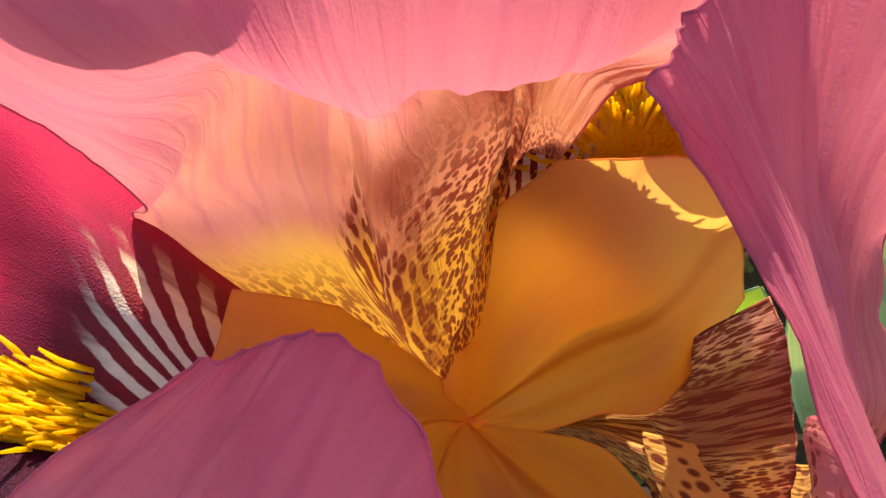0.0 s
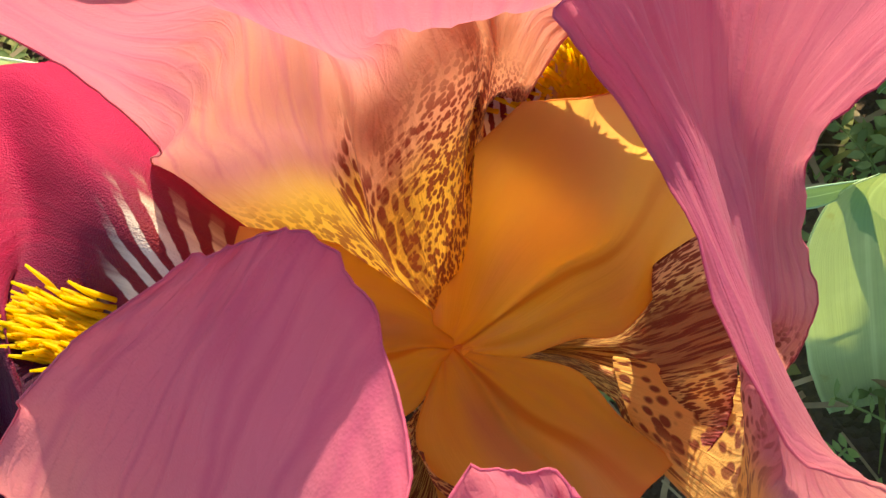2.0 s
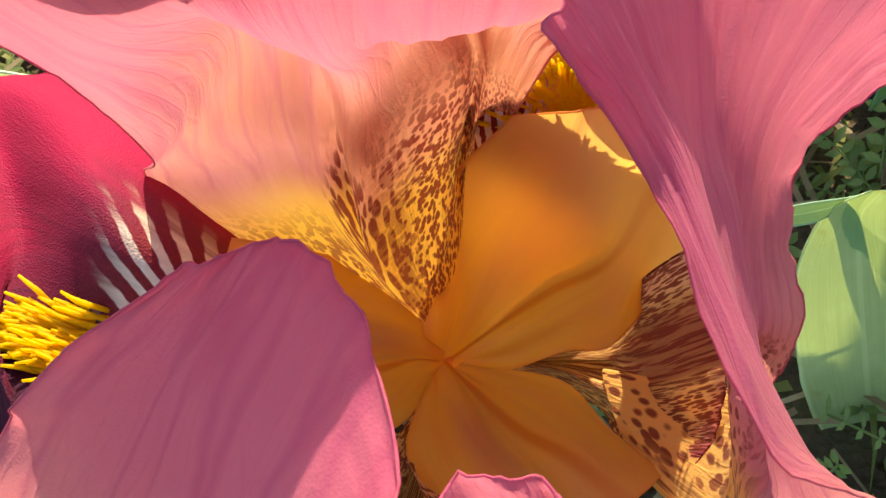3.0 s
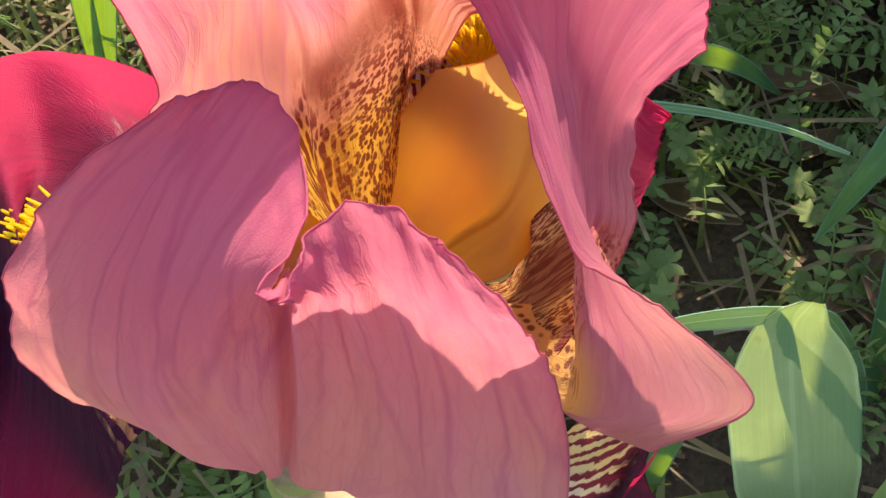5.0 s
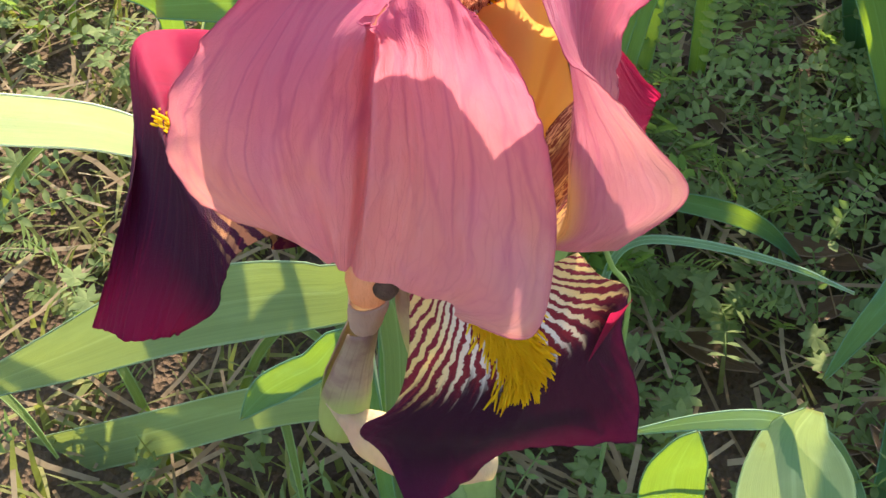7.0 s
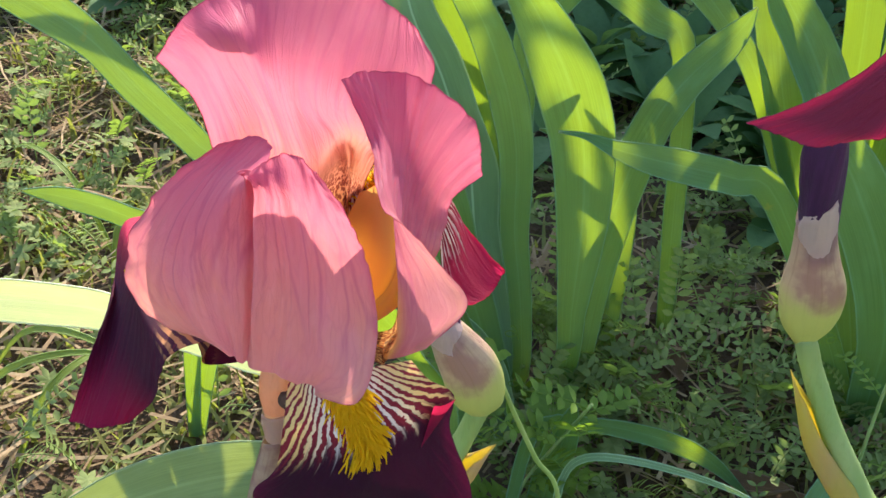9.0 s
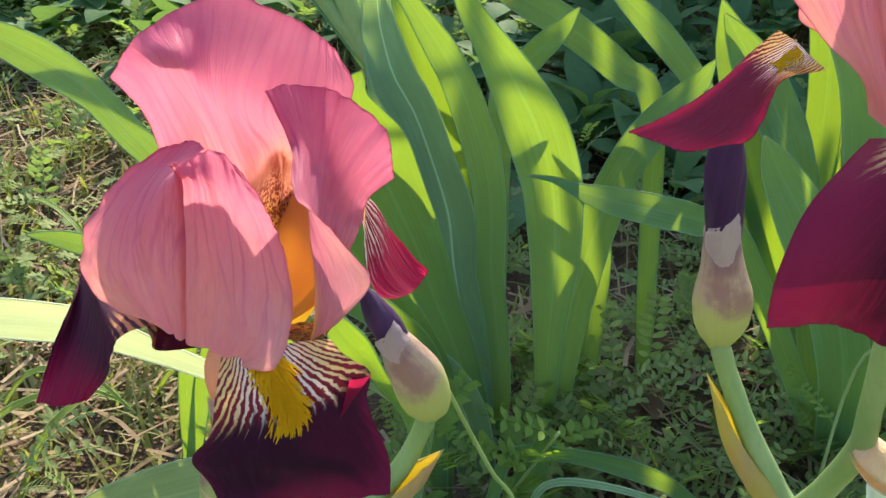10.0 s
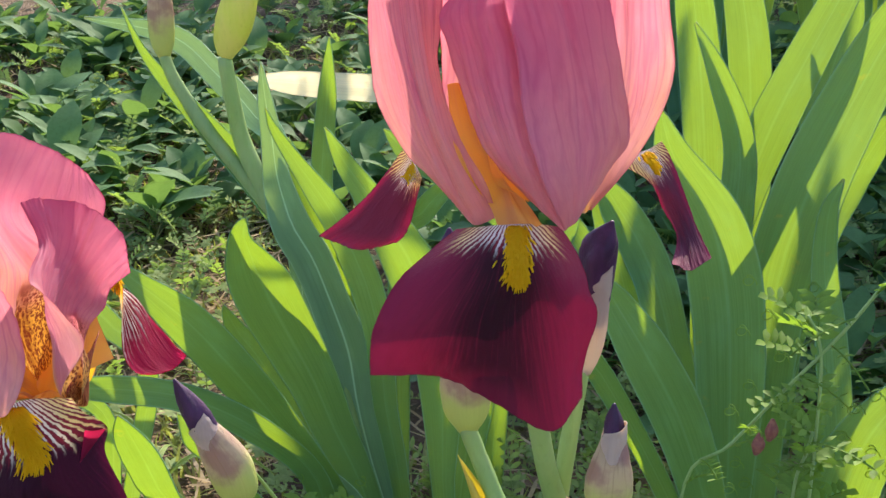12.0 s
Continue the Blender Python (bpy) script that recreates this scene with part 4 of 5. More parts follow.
    wrap("withered_bract", [(-0.0172, 0.0, 0.268), (-0.0158, -0.002, 0.2815), (-0.0135, -0.0045, 0.296), (-0.011, -0.0062, 0.3095)], [0.0052, 0.0054, 0.0042, 0.003], M_BUD, stalk, "pale papery bract with an orange base", seed=3, opening=0.9, lift=0.1)
    stem_part("pedicel", [(-0.0172, 0.0, 0.27, 0.003), (-0.008, 0.004, 0.255, 0.0032), (0.006, 0.008, 0.24, 0.0036), (0.0125, 0.01, 0.225, 0.004)], M_STEM, stalk)
    rows = sheet(np.array(A_FALL_FRONT, float) / 1000, 61, 61) + np.array(A_MIDDLE)
    corner, edge, tip = rows[24, 60], rows[20, 55], rows[33, 50]
    verts = []
    for a in range(7):
        for b in range(5):
            s = a / 6
            inner, outer = corner + (tip - corner) * s, edge + (tip - edge) * s
            rise = 0.0032 * (1 - s) * math.sin(math.pi * (0.15 + 0.5 * b / 4))
            verts.append(tuple(inner + (outer - inner) * b / 4 + np.array((0.001 * (1 - s), -rise - 0.0006, 0.0008 * (1 - s)))))
    # brighter fall colour here stands for the sun on the folded corner
    link("folded_tip", verts, [(a * 5 + b, a * 5 + b + 1, a * 5 + b + 6, a * 5 + b + 5) for a in range(6) for b in range(4)], M_FALL_CRIMSON, stalk, "folded-over corner of a hanging petal, painted crimson for sunlight", [(0.7 + 0.2 * (v // 5) / 6, 0.5 + 0.4 * (v % 5) / 4) for v in range(35)])
    return stalk


def bud(parent, axis, body, tip_axis, tip, material, label, seed, ridge=0.05):
    """A closed bud: swollen sheath and a furled dark tip."""
    sheath = bulb("bud", axis, body, material, parent, label, flat=0.82, seed=seed, ridge=0.03)
    if tip_axis:
        bulb("furled_petals", tip_axis, tip, M_DARK_BUD, sheath, "furled dark purple petals", flat=0.85, twist=2.6, ridge=0.16, seed=seed + 1)
        top, last = Vector(axis[-1]), Vector(axis[-2])
        wrap("sheath_tip", [tuple(last), tuple(top), tuple(top + (top - last) * 0.35)], [body[-2] * 0.78, body[-1] * 1.03, body[-1] * 0.95], M_PAPER, sheath, "papery mauve sheath tip", seed=seed, opening=0.9, lift=0.35)
    return sheath


def make_flower_b():
    stalk = thing("iris_stalk", 0.157, 0.074, 0.0, "bearded iris with pink standards and maroon falls beside its buds", "iris flower", "open irises")
    petal("standard", B_LEFT, B_MIDDLE, M_STANDARD, stalk, "pink upright petal", seed=11, bumps=((0.6, 0.5, 0.5, 0.05, (0, 2, 0)), (0.5, 0.75, 0.4, 0.1, (0, -1.5, 0))))
    petal("standard", B_FRONT, B_MIDDLE, M_MAUVE_B, stalk, "mauve pink upright petal", seed=12, nv=88, bumps=((0.5, 0.42, 0.5, 0.04, (1, 3.2, 0)), (0.5, 0.52, 0.5, 0.05, (-1.5, -2.2, 0)), (0.55, 0.75, 0.4, 0.05, (0, 1.8, 0)), (0.4, 0.2, 0.35, 0.05, (0, 1.6, 0)), (0.25, 0.65, 0.2, 0.04, (0, 1.5, 0))))
    petal("standard", turned(A_BACK, 8, 1.0), B_MIDDLE, M_BACK, stalk, "pale pink upright petal behind the others", seed=18)
    petal("standard", B_RIGHT, B_MIDDLE, M_BACK_B, stalk, "pale pink upright petal", seed=13, bumps=((0.6, 0.7, 0.4, 0.06, (0, 2, 0)),))
    for cage, mat, tag, s, end in (
        (B_FALL_FRONT, M_FALL_B, "broad dark maroon hanging petal", 14, 0.4),
        (B_FALL_LEFT, M_FALL_SIDE, "mauve and crimson hanging petal", 15, 0.18),
        (B_FALL_RIGHT, M_FALL_SIDE, "crimson hanging petal", 16, 0.18),
    ):
        fall = petal("fall", cage, B_MIDDLE, mat, stalk, tag, pleat=0.0003, frill=0.0005, seed=s)
        beard(cage, B_MIDDLE, fall, 0.02, end, 900 if s == 14 else 260, 0.0022, s, 0.035 if s == 14 else 0.06, 0.56 if s == 14 else 0.5, 0.45, 1.3)
    petal("style_arm", B_STYLE, B_MIDDLE, M_STYLE, stalk, "amber orange style arm", pleat=0.00015, frill=0.00005, rim=0.0001, seed=17, nu=44, nv=44, folds=10)
    for angle in (70, 190):
        petal("style_arm", turned(A_STYLE_R, angle - 45, 0.9), B_MIDDLE, M_STYLE, stalk, "amber orange style arm", pleat=0.00015, frill=0.00005, rim=0.0001, seed=17, nu=44, nv=44, folds=10)
    bulb("flower_tube", [(0.1627, 0.015, 0.35), (0.163, 0.013, 0.366), (0.163, 0.012, 0.384), (0.163, 0.013, 0.4)], [0.0034, 0.0065, 0.0075, 0.006], M_BUD, stalk)
    stem_part("stem", [(0.163, 0.015, 0.359, 0.0030), (0.165, 0.020, 0.341, 0.0033), (0.167, 0.030, 0.315, 0.0035), (0.169, 0.042, 0.291, 0.0040), (0.166, 0.060, 0.260, 0.0041), (0.159, 0.074, 0.230, 0.0048), (0.157, 0.074, 0.206, 0.0054)] + [(0.157, 0.074, 0.12, 0.0056), (0.157, 0.074, -0.03, 0.006)], M_STEM, stalk)
    stem_part("side_stem", [(0.127, 0.085, 0.294, 0.0035), (0.132, 0.085, 0.280, 0.0035), (0.141, 0.081, 0.261, 0.0038), (0.152, 0.078, 0.242, 0.0040), (0.159, 0.074, 0.232, 0.0044)], M_STEM, stalk)
    bud(stalk, [(0.1271, 0.0858, 0.2915), (0.1268, 0.0858, 0.3), (0.1263, 0.0858, 0.3113), (0.1248, 0.0858, 0.323), (0.1234, 0.0858, 0.334)], [0.0036, 0.0085, 0.0096, 0.007, 0.0056],
        [(0.1238, 0.0858, 0.329), (0.1228, 0.0858, 0.342), (0.122, 0.0858, 0.355), (0.1216, 0.0858, 0.367), (0.1214, 0.0858, 0.376)], [0.0052, 0.0058, 0.0062, 0.0045, 0.0006], M_BUD, "swollen pale green bud with a dark tip", 3)
    bud(stalk, [(0.1872, 0.029, 0.3), (0.1879, 0.028, 0.306), (0.1882, 0.028, 0.3145), (0.1888, 0.028, 0.323), (0.1892, 0.028, 0.331)], [0.0036, 0.0072, 0.008, 0.0062, 0.004],
        [(0.1891, 0.028, 0.328), (0.1892, 0.028, 0.334), (0.189, 0.028, 0.339), (0.1889, 0.028, 0.344)], [0.0036, 0.0033, 0.0024, 0.0005], M_BUD, "mauve-green bud in a papery bract", 7)
    bud(stalk, [(0.176, 0.045, 0.345), (0.1777, 0.045, 0.3534), (0.179, 0.045, 0.364), (0.18, 0.045, 0.376)], [0.003, 0.0046, 0.0052, 0.0046],
        [(0.1795, 0.045, 0.372), (0.18, 0.045, 0.3862), (0.182, 0.045, 0.393), (0.1845, 0.045, 0.4)], [0.0044, 0.0058, 0.005, 0.0006], M_PAPER, "slim bud with blackish purple petals", 11)
    stem_part("pedicel", [(0.176, 0.045, 0.347, 0.0028), (0.173, 0.046, 0.325, 0.003), (0.1695, 0.043, 0.295, 0.0032)], M_STEM, stalk)
    wrap("bract", [(0.169, 0.04, 0.2945), (0.1745, 0.036, 0.291), (0.182, 0.033, 0.2885), (0.1895, 0.031, 0.2885)], [0.0045, 0.0066, 0.0068, 0.005], M_BRACT, stalk, "crumpled pinkish papery bract beside a bud", seed=5, opening=1.4, lift=0.1)
    wrap("bract", [(0.157, 0.077, 0.231), (0.1475, 0.079, 0.2425), (0.138, 0.08, 0.257), (0.1305, 0.08, 0.273)], [0.0052, 0.0058, 0.0046, 0.0012], M_YELLOW, stalk, "yellowing bract round the side stem", seed=6, opening=1.6, facing=2.6)
    return stalk


def make_bud_stalk():
    stalk = thing("iris_bud_stalk", -0.004, 0.078, 0.0, "slender iris stalk with one dark-tipped bud", "iris bud", "iris buds")
    stem_part("stem", [(0.030, 0.085, 0.248, 0.0036), (0.025, 0.085, 0.233, 0.0036), (0.020, 0.083, 0.222, 0.0039), (0.009, 0.081, 0.204, 0.0042), (-0.001, 0.078, 0.188, 0.0045)] + [(-0.004, 0.078, 0.12, 0.0046), (-0.004, 0.078, -0.03, 0.005)], M_STEM, stalk)
    bud(stalk, [(0.0298, 0.0851, 0.2455), (0.0292, 0.0851, 0.252), (0.0262, 0.0851, 0.263), (0.0208, 0.0851, 0.2725), (0.0165, 0.0851, 0.279)], [0.0038, 0.0086, 0.0098, 0.0078, 0.0056],
        [(0.0175, 0.0851, 0.277), (0.0135, 0.0851, 0.2845), (0.0095, 0.0851, 0.293), (0.0057, 0.0851, 0.301)], [0.0054, 0.0056, 0.0036, 0.0005], M_BUD, "plump bud with a papery mauve sheath", 2)
    wrap("bract", [(0.002, 0.081, 0.192), (0.0125, 0.082, 0.204), (0.022, 0.082, 0.2165), (0.029, 0.082, 0.226)], [0.0046, 0.0062, 0.0056, 0.0016], M_YELLOW, stalk, "yellow papery bract", seed=4, opening=1.4, facing=0.6)
    return stalk


def make_far_stalk():
    stalk = thing("iris_bud_stalk", -0.008, 0.36, 0.0, "tall green iris stalk with two closed buds", "iris bud", "iris buds")
    stem_part("stem", [(-0.085, 0.370, 0.355, 0.0044), (-0.082, 0.370, 0.327, 0.0048), (-0.077, 0.370, 0.299, 0.0056), (-0.060, 0.370, 0.257, 0.0060), (-0.039, 0.370, 0.220, 0.0057), (-0.027, 0.370, 0.183, 0.0054), (-0.019, 0.370, 0.139, 0.0052), (-0.010, 0.363, 0.066, 0.0049)] + [(-0.008, 0.36, -0.03, 0.005)], M_STEM, stalk)
    bud(stalk, [(-0.0845, 0.37, 0.3555), (-0.081, 0.37, 0.366), (-0.0752, 0.37, 0.38), (-0.069, 0.37, 0.398), (-0.063, 0.37, 0.416)], [0.0048, 0.0095, 0.0112, 0.009, 0.003], None, None, M_YELLOW_BUD, "yellow-green closed bud", 21)
    bud(stalk, [(-0.1242, 0.37, 0.3525), (-0.1242, 0.37, 0.363), (-0.1235, 0.37, 0.378), (-0.1225, 0.37, 0.394), (-0.1215, 0.37, 0.408)], [0.0036, 0.0072, 0.008, 0.0062, 0.0012], None, None, M_BUD, "grey-green closed bud", 23)
    stem_part("side_stem", [(-0.1242, 0.37, 0.354, 0.0036), (-0.118, 0.37, 0.337, 0.004), (-0.1, 0.37, 0.308, 0.0046), (-0.077, 0.37, 0.278, 0.005), (-0.058, 0.37, 0.253, 0.005)], M_STEM, stalk)
    return stalk


make_flower_a()
make_flower_b()
make_bud_stalk()
make_far_stalk()
vine = thing("flower_stem", 0.057, 0.148, 0.0, "thin bare green stem", "stem")
stem_part("stem", [(0.035, 0.089, 0.259, 0.0007), (0.039, 0.111, 0.224, 0.0009), (0.047, 0.133, 0.182, 0.0010), (0.057, 0.148, 0.146, 0.0010)] + [(0.06, 0.16, 0.06, 0.0011), (0.06, 0.16, -0.02, 0.0012)], M_STEM, vine, sides=7)


# ---- leaf fans ----
def fan(label, group, x, y, leaves):
    plant = thing("iris_leaf_fan", x, y, 0.0, label, "iris leaves", group)
    for k, (rows, mat) in enumerate(leaves):
        rows = [tuple(r) for r in rows]
        bx, by, bz, bw = rows[-1]
        if bz > 0.02:
            far = math.hypot(x - bx, y - by)
            px, py, pz, _ = rows[-2]
            gx, gy = (x, y) if far < 0.09 else (bx + (bx - px) * 0.6, by + (by - py) * 0.6)
            rows = rows + [(bx + (gx - bx) * 0.6, by + (gy - by) * 0.6, bz * 0.4, bw * 0.85), (gx, gy, -0.02, bw * 0.6)]
        blade("leaf", rows, mat, plant, seed=k + x * 31)
    return plant


fan("upright green sword leaves in a dense fan", "iris leaf fans", 0.013, 0.366, [
    ([(-0.041, 0.281, 0.290, 0.0006), (-0.047, 0.288, 0.278, 0.0136), (-0.048, 0.295, 0.264, 0.0262), (-0.046, 0.302, 0.245, 0.0393), (-0.041, 0.309, 0.221, 0.0392), (-0.033, 0.317, 0.193, 0.0355), (-0.024, 0.324, 0.164, 0.0316), (-0.016, 0.331, 0.129, 0.0276), (-0.004, 0.338, 0.089, 0.0227), (0.009, 0.345, 0.034, 0.0176)], M_LEAF),
    ([(-0.058, 0.360, 0.356, 0.0003), (-0.057, 0.360, 0.334, 0.0088), (-0.055, 0.361, 0.308, 0.0134), (-0.054, 0.361, 0.288, 0.0168), (-0.052, 0.362, 0.273, 0.0222), (-0.046, 0.362, 0.251, 0.0278), (-0.035, 0.363, 0.230, 0.0287), (-0.026, 0.363, 0.205, 0.0285), (-0.018, 0.364, 0.178, 0.0317), (-0.014, 0.364, 0.159, 0.0320), (-0.011, 0.365, 0.127, 0.0277), (-0.003, 0.365, 0.085, 0.0254), (0.007, 0.366, 0.042, 0.0204), (0.017, 0.366, -0.010, 0.0171)], M_LEAF_BLUE),
    ([(-0.043, 0.325, 0.339, 0.0003), (-0.040, 0.328, 0.326, 0.0054), (-0.030, 0.331, 0.307, 0.0092), (-0.016, 0.334, 0.284, 0.0155), (-0.006, 0.337, 0.264, 0.0176), (0.001, 0.340, 0.243, 0.0192), (0.007, 0.343, 0.221, 0.0195), (0.012, 0.346, 0.187, 0.0177), (0.013, 0.349, 0.139, 0.0155), (0.018, 0.352, 0.097, 0.0133), (0.022, 0.355, 0.040, 0.0103)], M_LEAF),
    ([(-0.011, 0.333, 0.327, 0.0003), (-0.007, 0.335, 0.317, 0.0067), (-0.001, 0.337, 0.304, 0.0122), (0.008, 0.339, 0.289, 0.0167), (0.017, 0.341, 0.274, 0.0231), (0.026, 0.343, 0.257, 0.0297), (0.034, 0.345, 0.240, 0.0352), (0.040, 0.347, 0.222, 0.0363), (0.045, 0.349, 0.202, 0.0355), (0.048, 0.351, 0.173, 0.0315), (0.049, 0.353, 0.137, 0.0261), (0.048, 0.355, 0.086, 0.0163), (0.047, 0.357, 0.040, 0.0131)], M_LEAF),
    ([(-0.087, 0.340, 0.204, 0.0003), (-0.085, 0.342, 0.195, 0.0085), (-0.080, 0.345, 0.181, 0.0154), (-0.070, 0.348, 0.164, 0.0173), (-0.060, 0.350, 0.142, 0.0175), (-0.038, 0.355, 0.090, 0.0170)], M_LEAF),
    ([(-0.050, 0.375, 0.305, 0.0005), (-0.046, 0.375, 0.285, 0.0130), (-0.040, 0.375, 0.262, 0.0190), (-0.026, 0.375, 0.228, 0.0210), (-0.012, 0.374, 0.180, 0.0200), (0.0, 0.372, 0.110, 0.0160)], M_LEAF),
    ([(-0.023, 0.311, 0.115, 0.0010), (-0.008, 0.311, 0.093, 0.0232), (0.006, 0.326, 0.046, 0.0294), (0.012, 0.340, -0.020, 0.0219)], M_LEAF_BLUE),
    ([(0.048, 0.422, 0.276, 0.0007), (0.038, 0.422, 0.262, 0.0112), (0.022, 0.422, 0.243, 0.0154), (0.006, 0.422, 0.215, 0.0158)], M_LEAF),
    ([(0.126, 0.407, 0.258, 0.0006), (0.116, 0.407, 0.239, 0.0149), (0.095, 0.407, 0.212, 0.0206), (0.079, 0.400, 0.183, 0.0216), (0.066, 0.392, 0.139, 0.0241), (0.056, 0.385, 0.080, 0.0228), (0.051, 0.370, 0.009, 0.0183)], M_LEAF),
    ([(0.016, 0.429, 0.160, 0.0007), (0.038, 0.429, 0.156, 0.0093), (0.059, 0.425, 0.146, 0.0157), (0.069, 0.422, 0.122, 0.0172), (0.069, 0.414, 0.071, 0.0177), (0.065, 0.407, 0.002, 0.0152)], M_LEAF),
    ([(-0.149, 0.370, 0.383, 0.0007), (-0.136, 0.370, 0.353, 0.0062), (-0.111, 0.370, 0.322, 0.0125), (-0.082, 0.370, 0.289, 0.0168), (-0.062, 0.370, 0.259, 0.0148), (-0.043, 0.370, 0.222, 0.0089)], M_LEAF),
])
fan("tall sword leaves lit from behind", "iris leaf fans", 0.228, 0.385, [
    ([(0.033, 0.335, 0.213, 0.0003), (0.047, 0.337, 0.211, 0.0030), (0.062, 0.338, 0.205, 0.0085), (0.081, 0.340, 0.200, 0.0152), (0.102, 0.342, 0.196, 0.0170), (0.124, 0.343, 0.192, 0.0170), (0.147, 0.347, 0.180, 0.0159)], M_LEAF),
    ([(0.174, 0.370, 0.338, 0.0009), (0.184, 0.370, 0.308, 0.0224), (0.207, 0.370, 0.269, 0.0384), (0.219, 0.370, 0.223, 0.0431), (0.225, 0.363, 0.163, 0.0390), (0.228, 0.363, 0.083, 0.0282)], M_LEAF),
    ([(0.323, 0.429, 0.418, 0.0009), (0.304, 0.429, 0.383, 0.0255), (0.281, 0.422, 0.331, 0.0366), (0.261, 0.414, 0.277, 0.0410), (0.247, 0.407, 0.212, 0.0387), (0.244, 0.392, 0.124, 0.0320), (0.244, 0.385, 0.070, 0.0253)], M_LEAF),
    ([(0.277, 0.370, 0.302, 0.0009), (0.271, 0.370, 0.282, 0.0101), (0.272, 0.370, 0.246, 0.0148), (0.279, 0.363, 0.207, 0.0179), (0.288, 0.348, 0.148, 0.0198), (0.295, 0.340, 0.099, 0.0184)], M_LEAF),
    ([(0.150, 0.311, 0.261, 0.0009), (0.160, 0.311, 0.242, 0.0187), (0.178, 0.311, 0.212, 0.0290), (0.199, 0.318, 0.166, 0.0307), (0.214, 0.333, 0.109, 0.0270)], M_LEAF),
    ([(0.325, 0.459, 0.333, 0.0010), (0.303, 0.459, 0.300, 0.0159), (0.287, 0.459, 0.262, 0.0184), (0.270, 0.444, 0.217, 0.0178)], M_LEAF),
    ([(0.187, 0.459, 0.365, 0.0010), (0.204, 0.459, 0.331, 0.0140), (0.219, 0.459, 0.287, 0.0199), (0.220, 0.444, 0.232, 0.0215)], M_LEAF),
    ([(0.129, 0.444, 0.271, 0.0011), (0.144, 0.444, 0.249, 0.0218), (0.164, 0.437, 0.219, 0.0269), (0.180, 0.422, 0.183, 0.0254)], M_LEAF),
])
fan("far sword leaves in bright sun", "iris leaf fans", 0.210, 0.488, [
    ([(0.170, 0.533, 0.417, 0.0011), (0.179, 0.533, 0.377, 0.0223), (0.188, 0.533, 0.321, 0.0290), (0.195, 0.525, 0.263, 0.0279), (0.201, 0.518, 0.200, 0.0237)], M_LEAF),
    ([(0.198, 0.562, 0.421, 0.0011), (0.209, 0.562, 0.376, 0.0229), (0.219, 0.555, 0.328, 0.0285), (0.225, 0.548, 0.270, 0.0282), (0.229, 0.533, 0.196, 0.0239)], M_LEAF),
    ([(0.292, 0.503, 0.421, 0.0010), (0.279, 0.503, 0.388, 0.0192), (0.258, 0.496, 0.341, 0.0271), (0.237, 0.488, 0.290, 0.0292), (0.223, 0.474, 0.240, 0.0221), (0.218, 0.459, 0.201, 0.0185)], M_LEAF),
    ([(0.267, 0.592, 0.399, 0.0011), (0.284, 0.592, 0.345, 0.0234), (0.268, 0.577, 0.263, 0.0200), (0.267, 0.562, 0.187, 0.0163)], M_LEAF),
    ([(0.127, 0.459, 0.274, 0.0010), (0.136, 0.459, 0.250, 0.0204), (0.144, 0.451, 0.224, 0.0246), (0.154, 0.444, 0.183, 0.0208)], M_LEAF),
    ([(0.054, 0.459, 0.290, 0.0010), (0.070, 0.459, 0.272, 0.0122), (0.093, 0.459, 0.250, 0.0171), (0.120, 0.451, 0.222, 0.0144), (0.140, 0.444, 0.190, 0.0125)], M_LEAF),
])
fan("arching sword leaves over straw", "iris leaf fans", -0.008, 0.311, [
    ([(-0.108, 0.244, 0.275, 0.0009), (-0.090, 0.244, 0.261, 0.0138), (-0.066, 0.252, 0.234, 0.0281), (-0.042, 0.266, 0.191, 0.0297), (-0.023, 0.289, 0.137, 0.0271), (-0.008, 0.311, 0.083, 0.0213)], M_LEAF),
    ([(-0.124, 0.207, 0.214, 0.0091), (-0.098, 0.215, 0.212, 0.0152), (-0.059, 0.222, 0.207, 0.0158), (-0.028, 0.244, 0.177, 0.0173), (-0.011, 0.281, 0.123, 0.0169)], M_LEAF),
    ([(-0.016, 0.466, 0.283, 0.0010), (0.001, 0.466, 0.267, 0.0160), (0.034, 0.466, 0.250, 0.0210), (0.072, 0.459, 0.225, 0.0189), (0.094, 0.444, 0.208, 0.0139)], M_LEAF),
])
fan("thin sword leaves behind the bud stalk", "iris leaf fans", -0.071, 0.463, [
    ([(-0.069, 0.518, 0.331, 0.0008), (-0.073, 0.518, 0.288, 0.0138), (-0.081, 0.518, 0.218, 0.0168), (-0.070, 0.503, 0.175, 0.0189)], M_LEAF),
    ([(-0.241, 0.488, 0.345, 0.0016), (-0.173, 0.481, 0.337, 0.0157), (-0.135, 0.466, 0.316, 0.0178), (-0.101, 0.444, 0.296, 0.0167), (-0.073, 0.422, 0.270, 0.0149)], M_LEAF_BLUE),
])
fan("low green sword leaves in the shade", "iris leaf fans", 0.095, 0.233, [
    ([(0.058, 0.252, 0.109, 0.0006), (0.055, 0.252, 0.089, 0.0128), (0.049, 0.259, 0.052, 0.0177), (0.043, 0.266, 0.006, 0.0165)], M_LEAF),
])
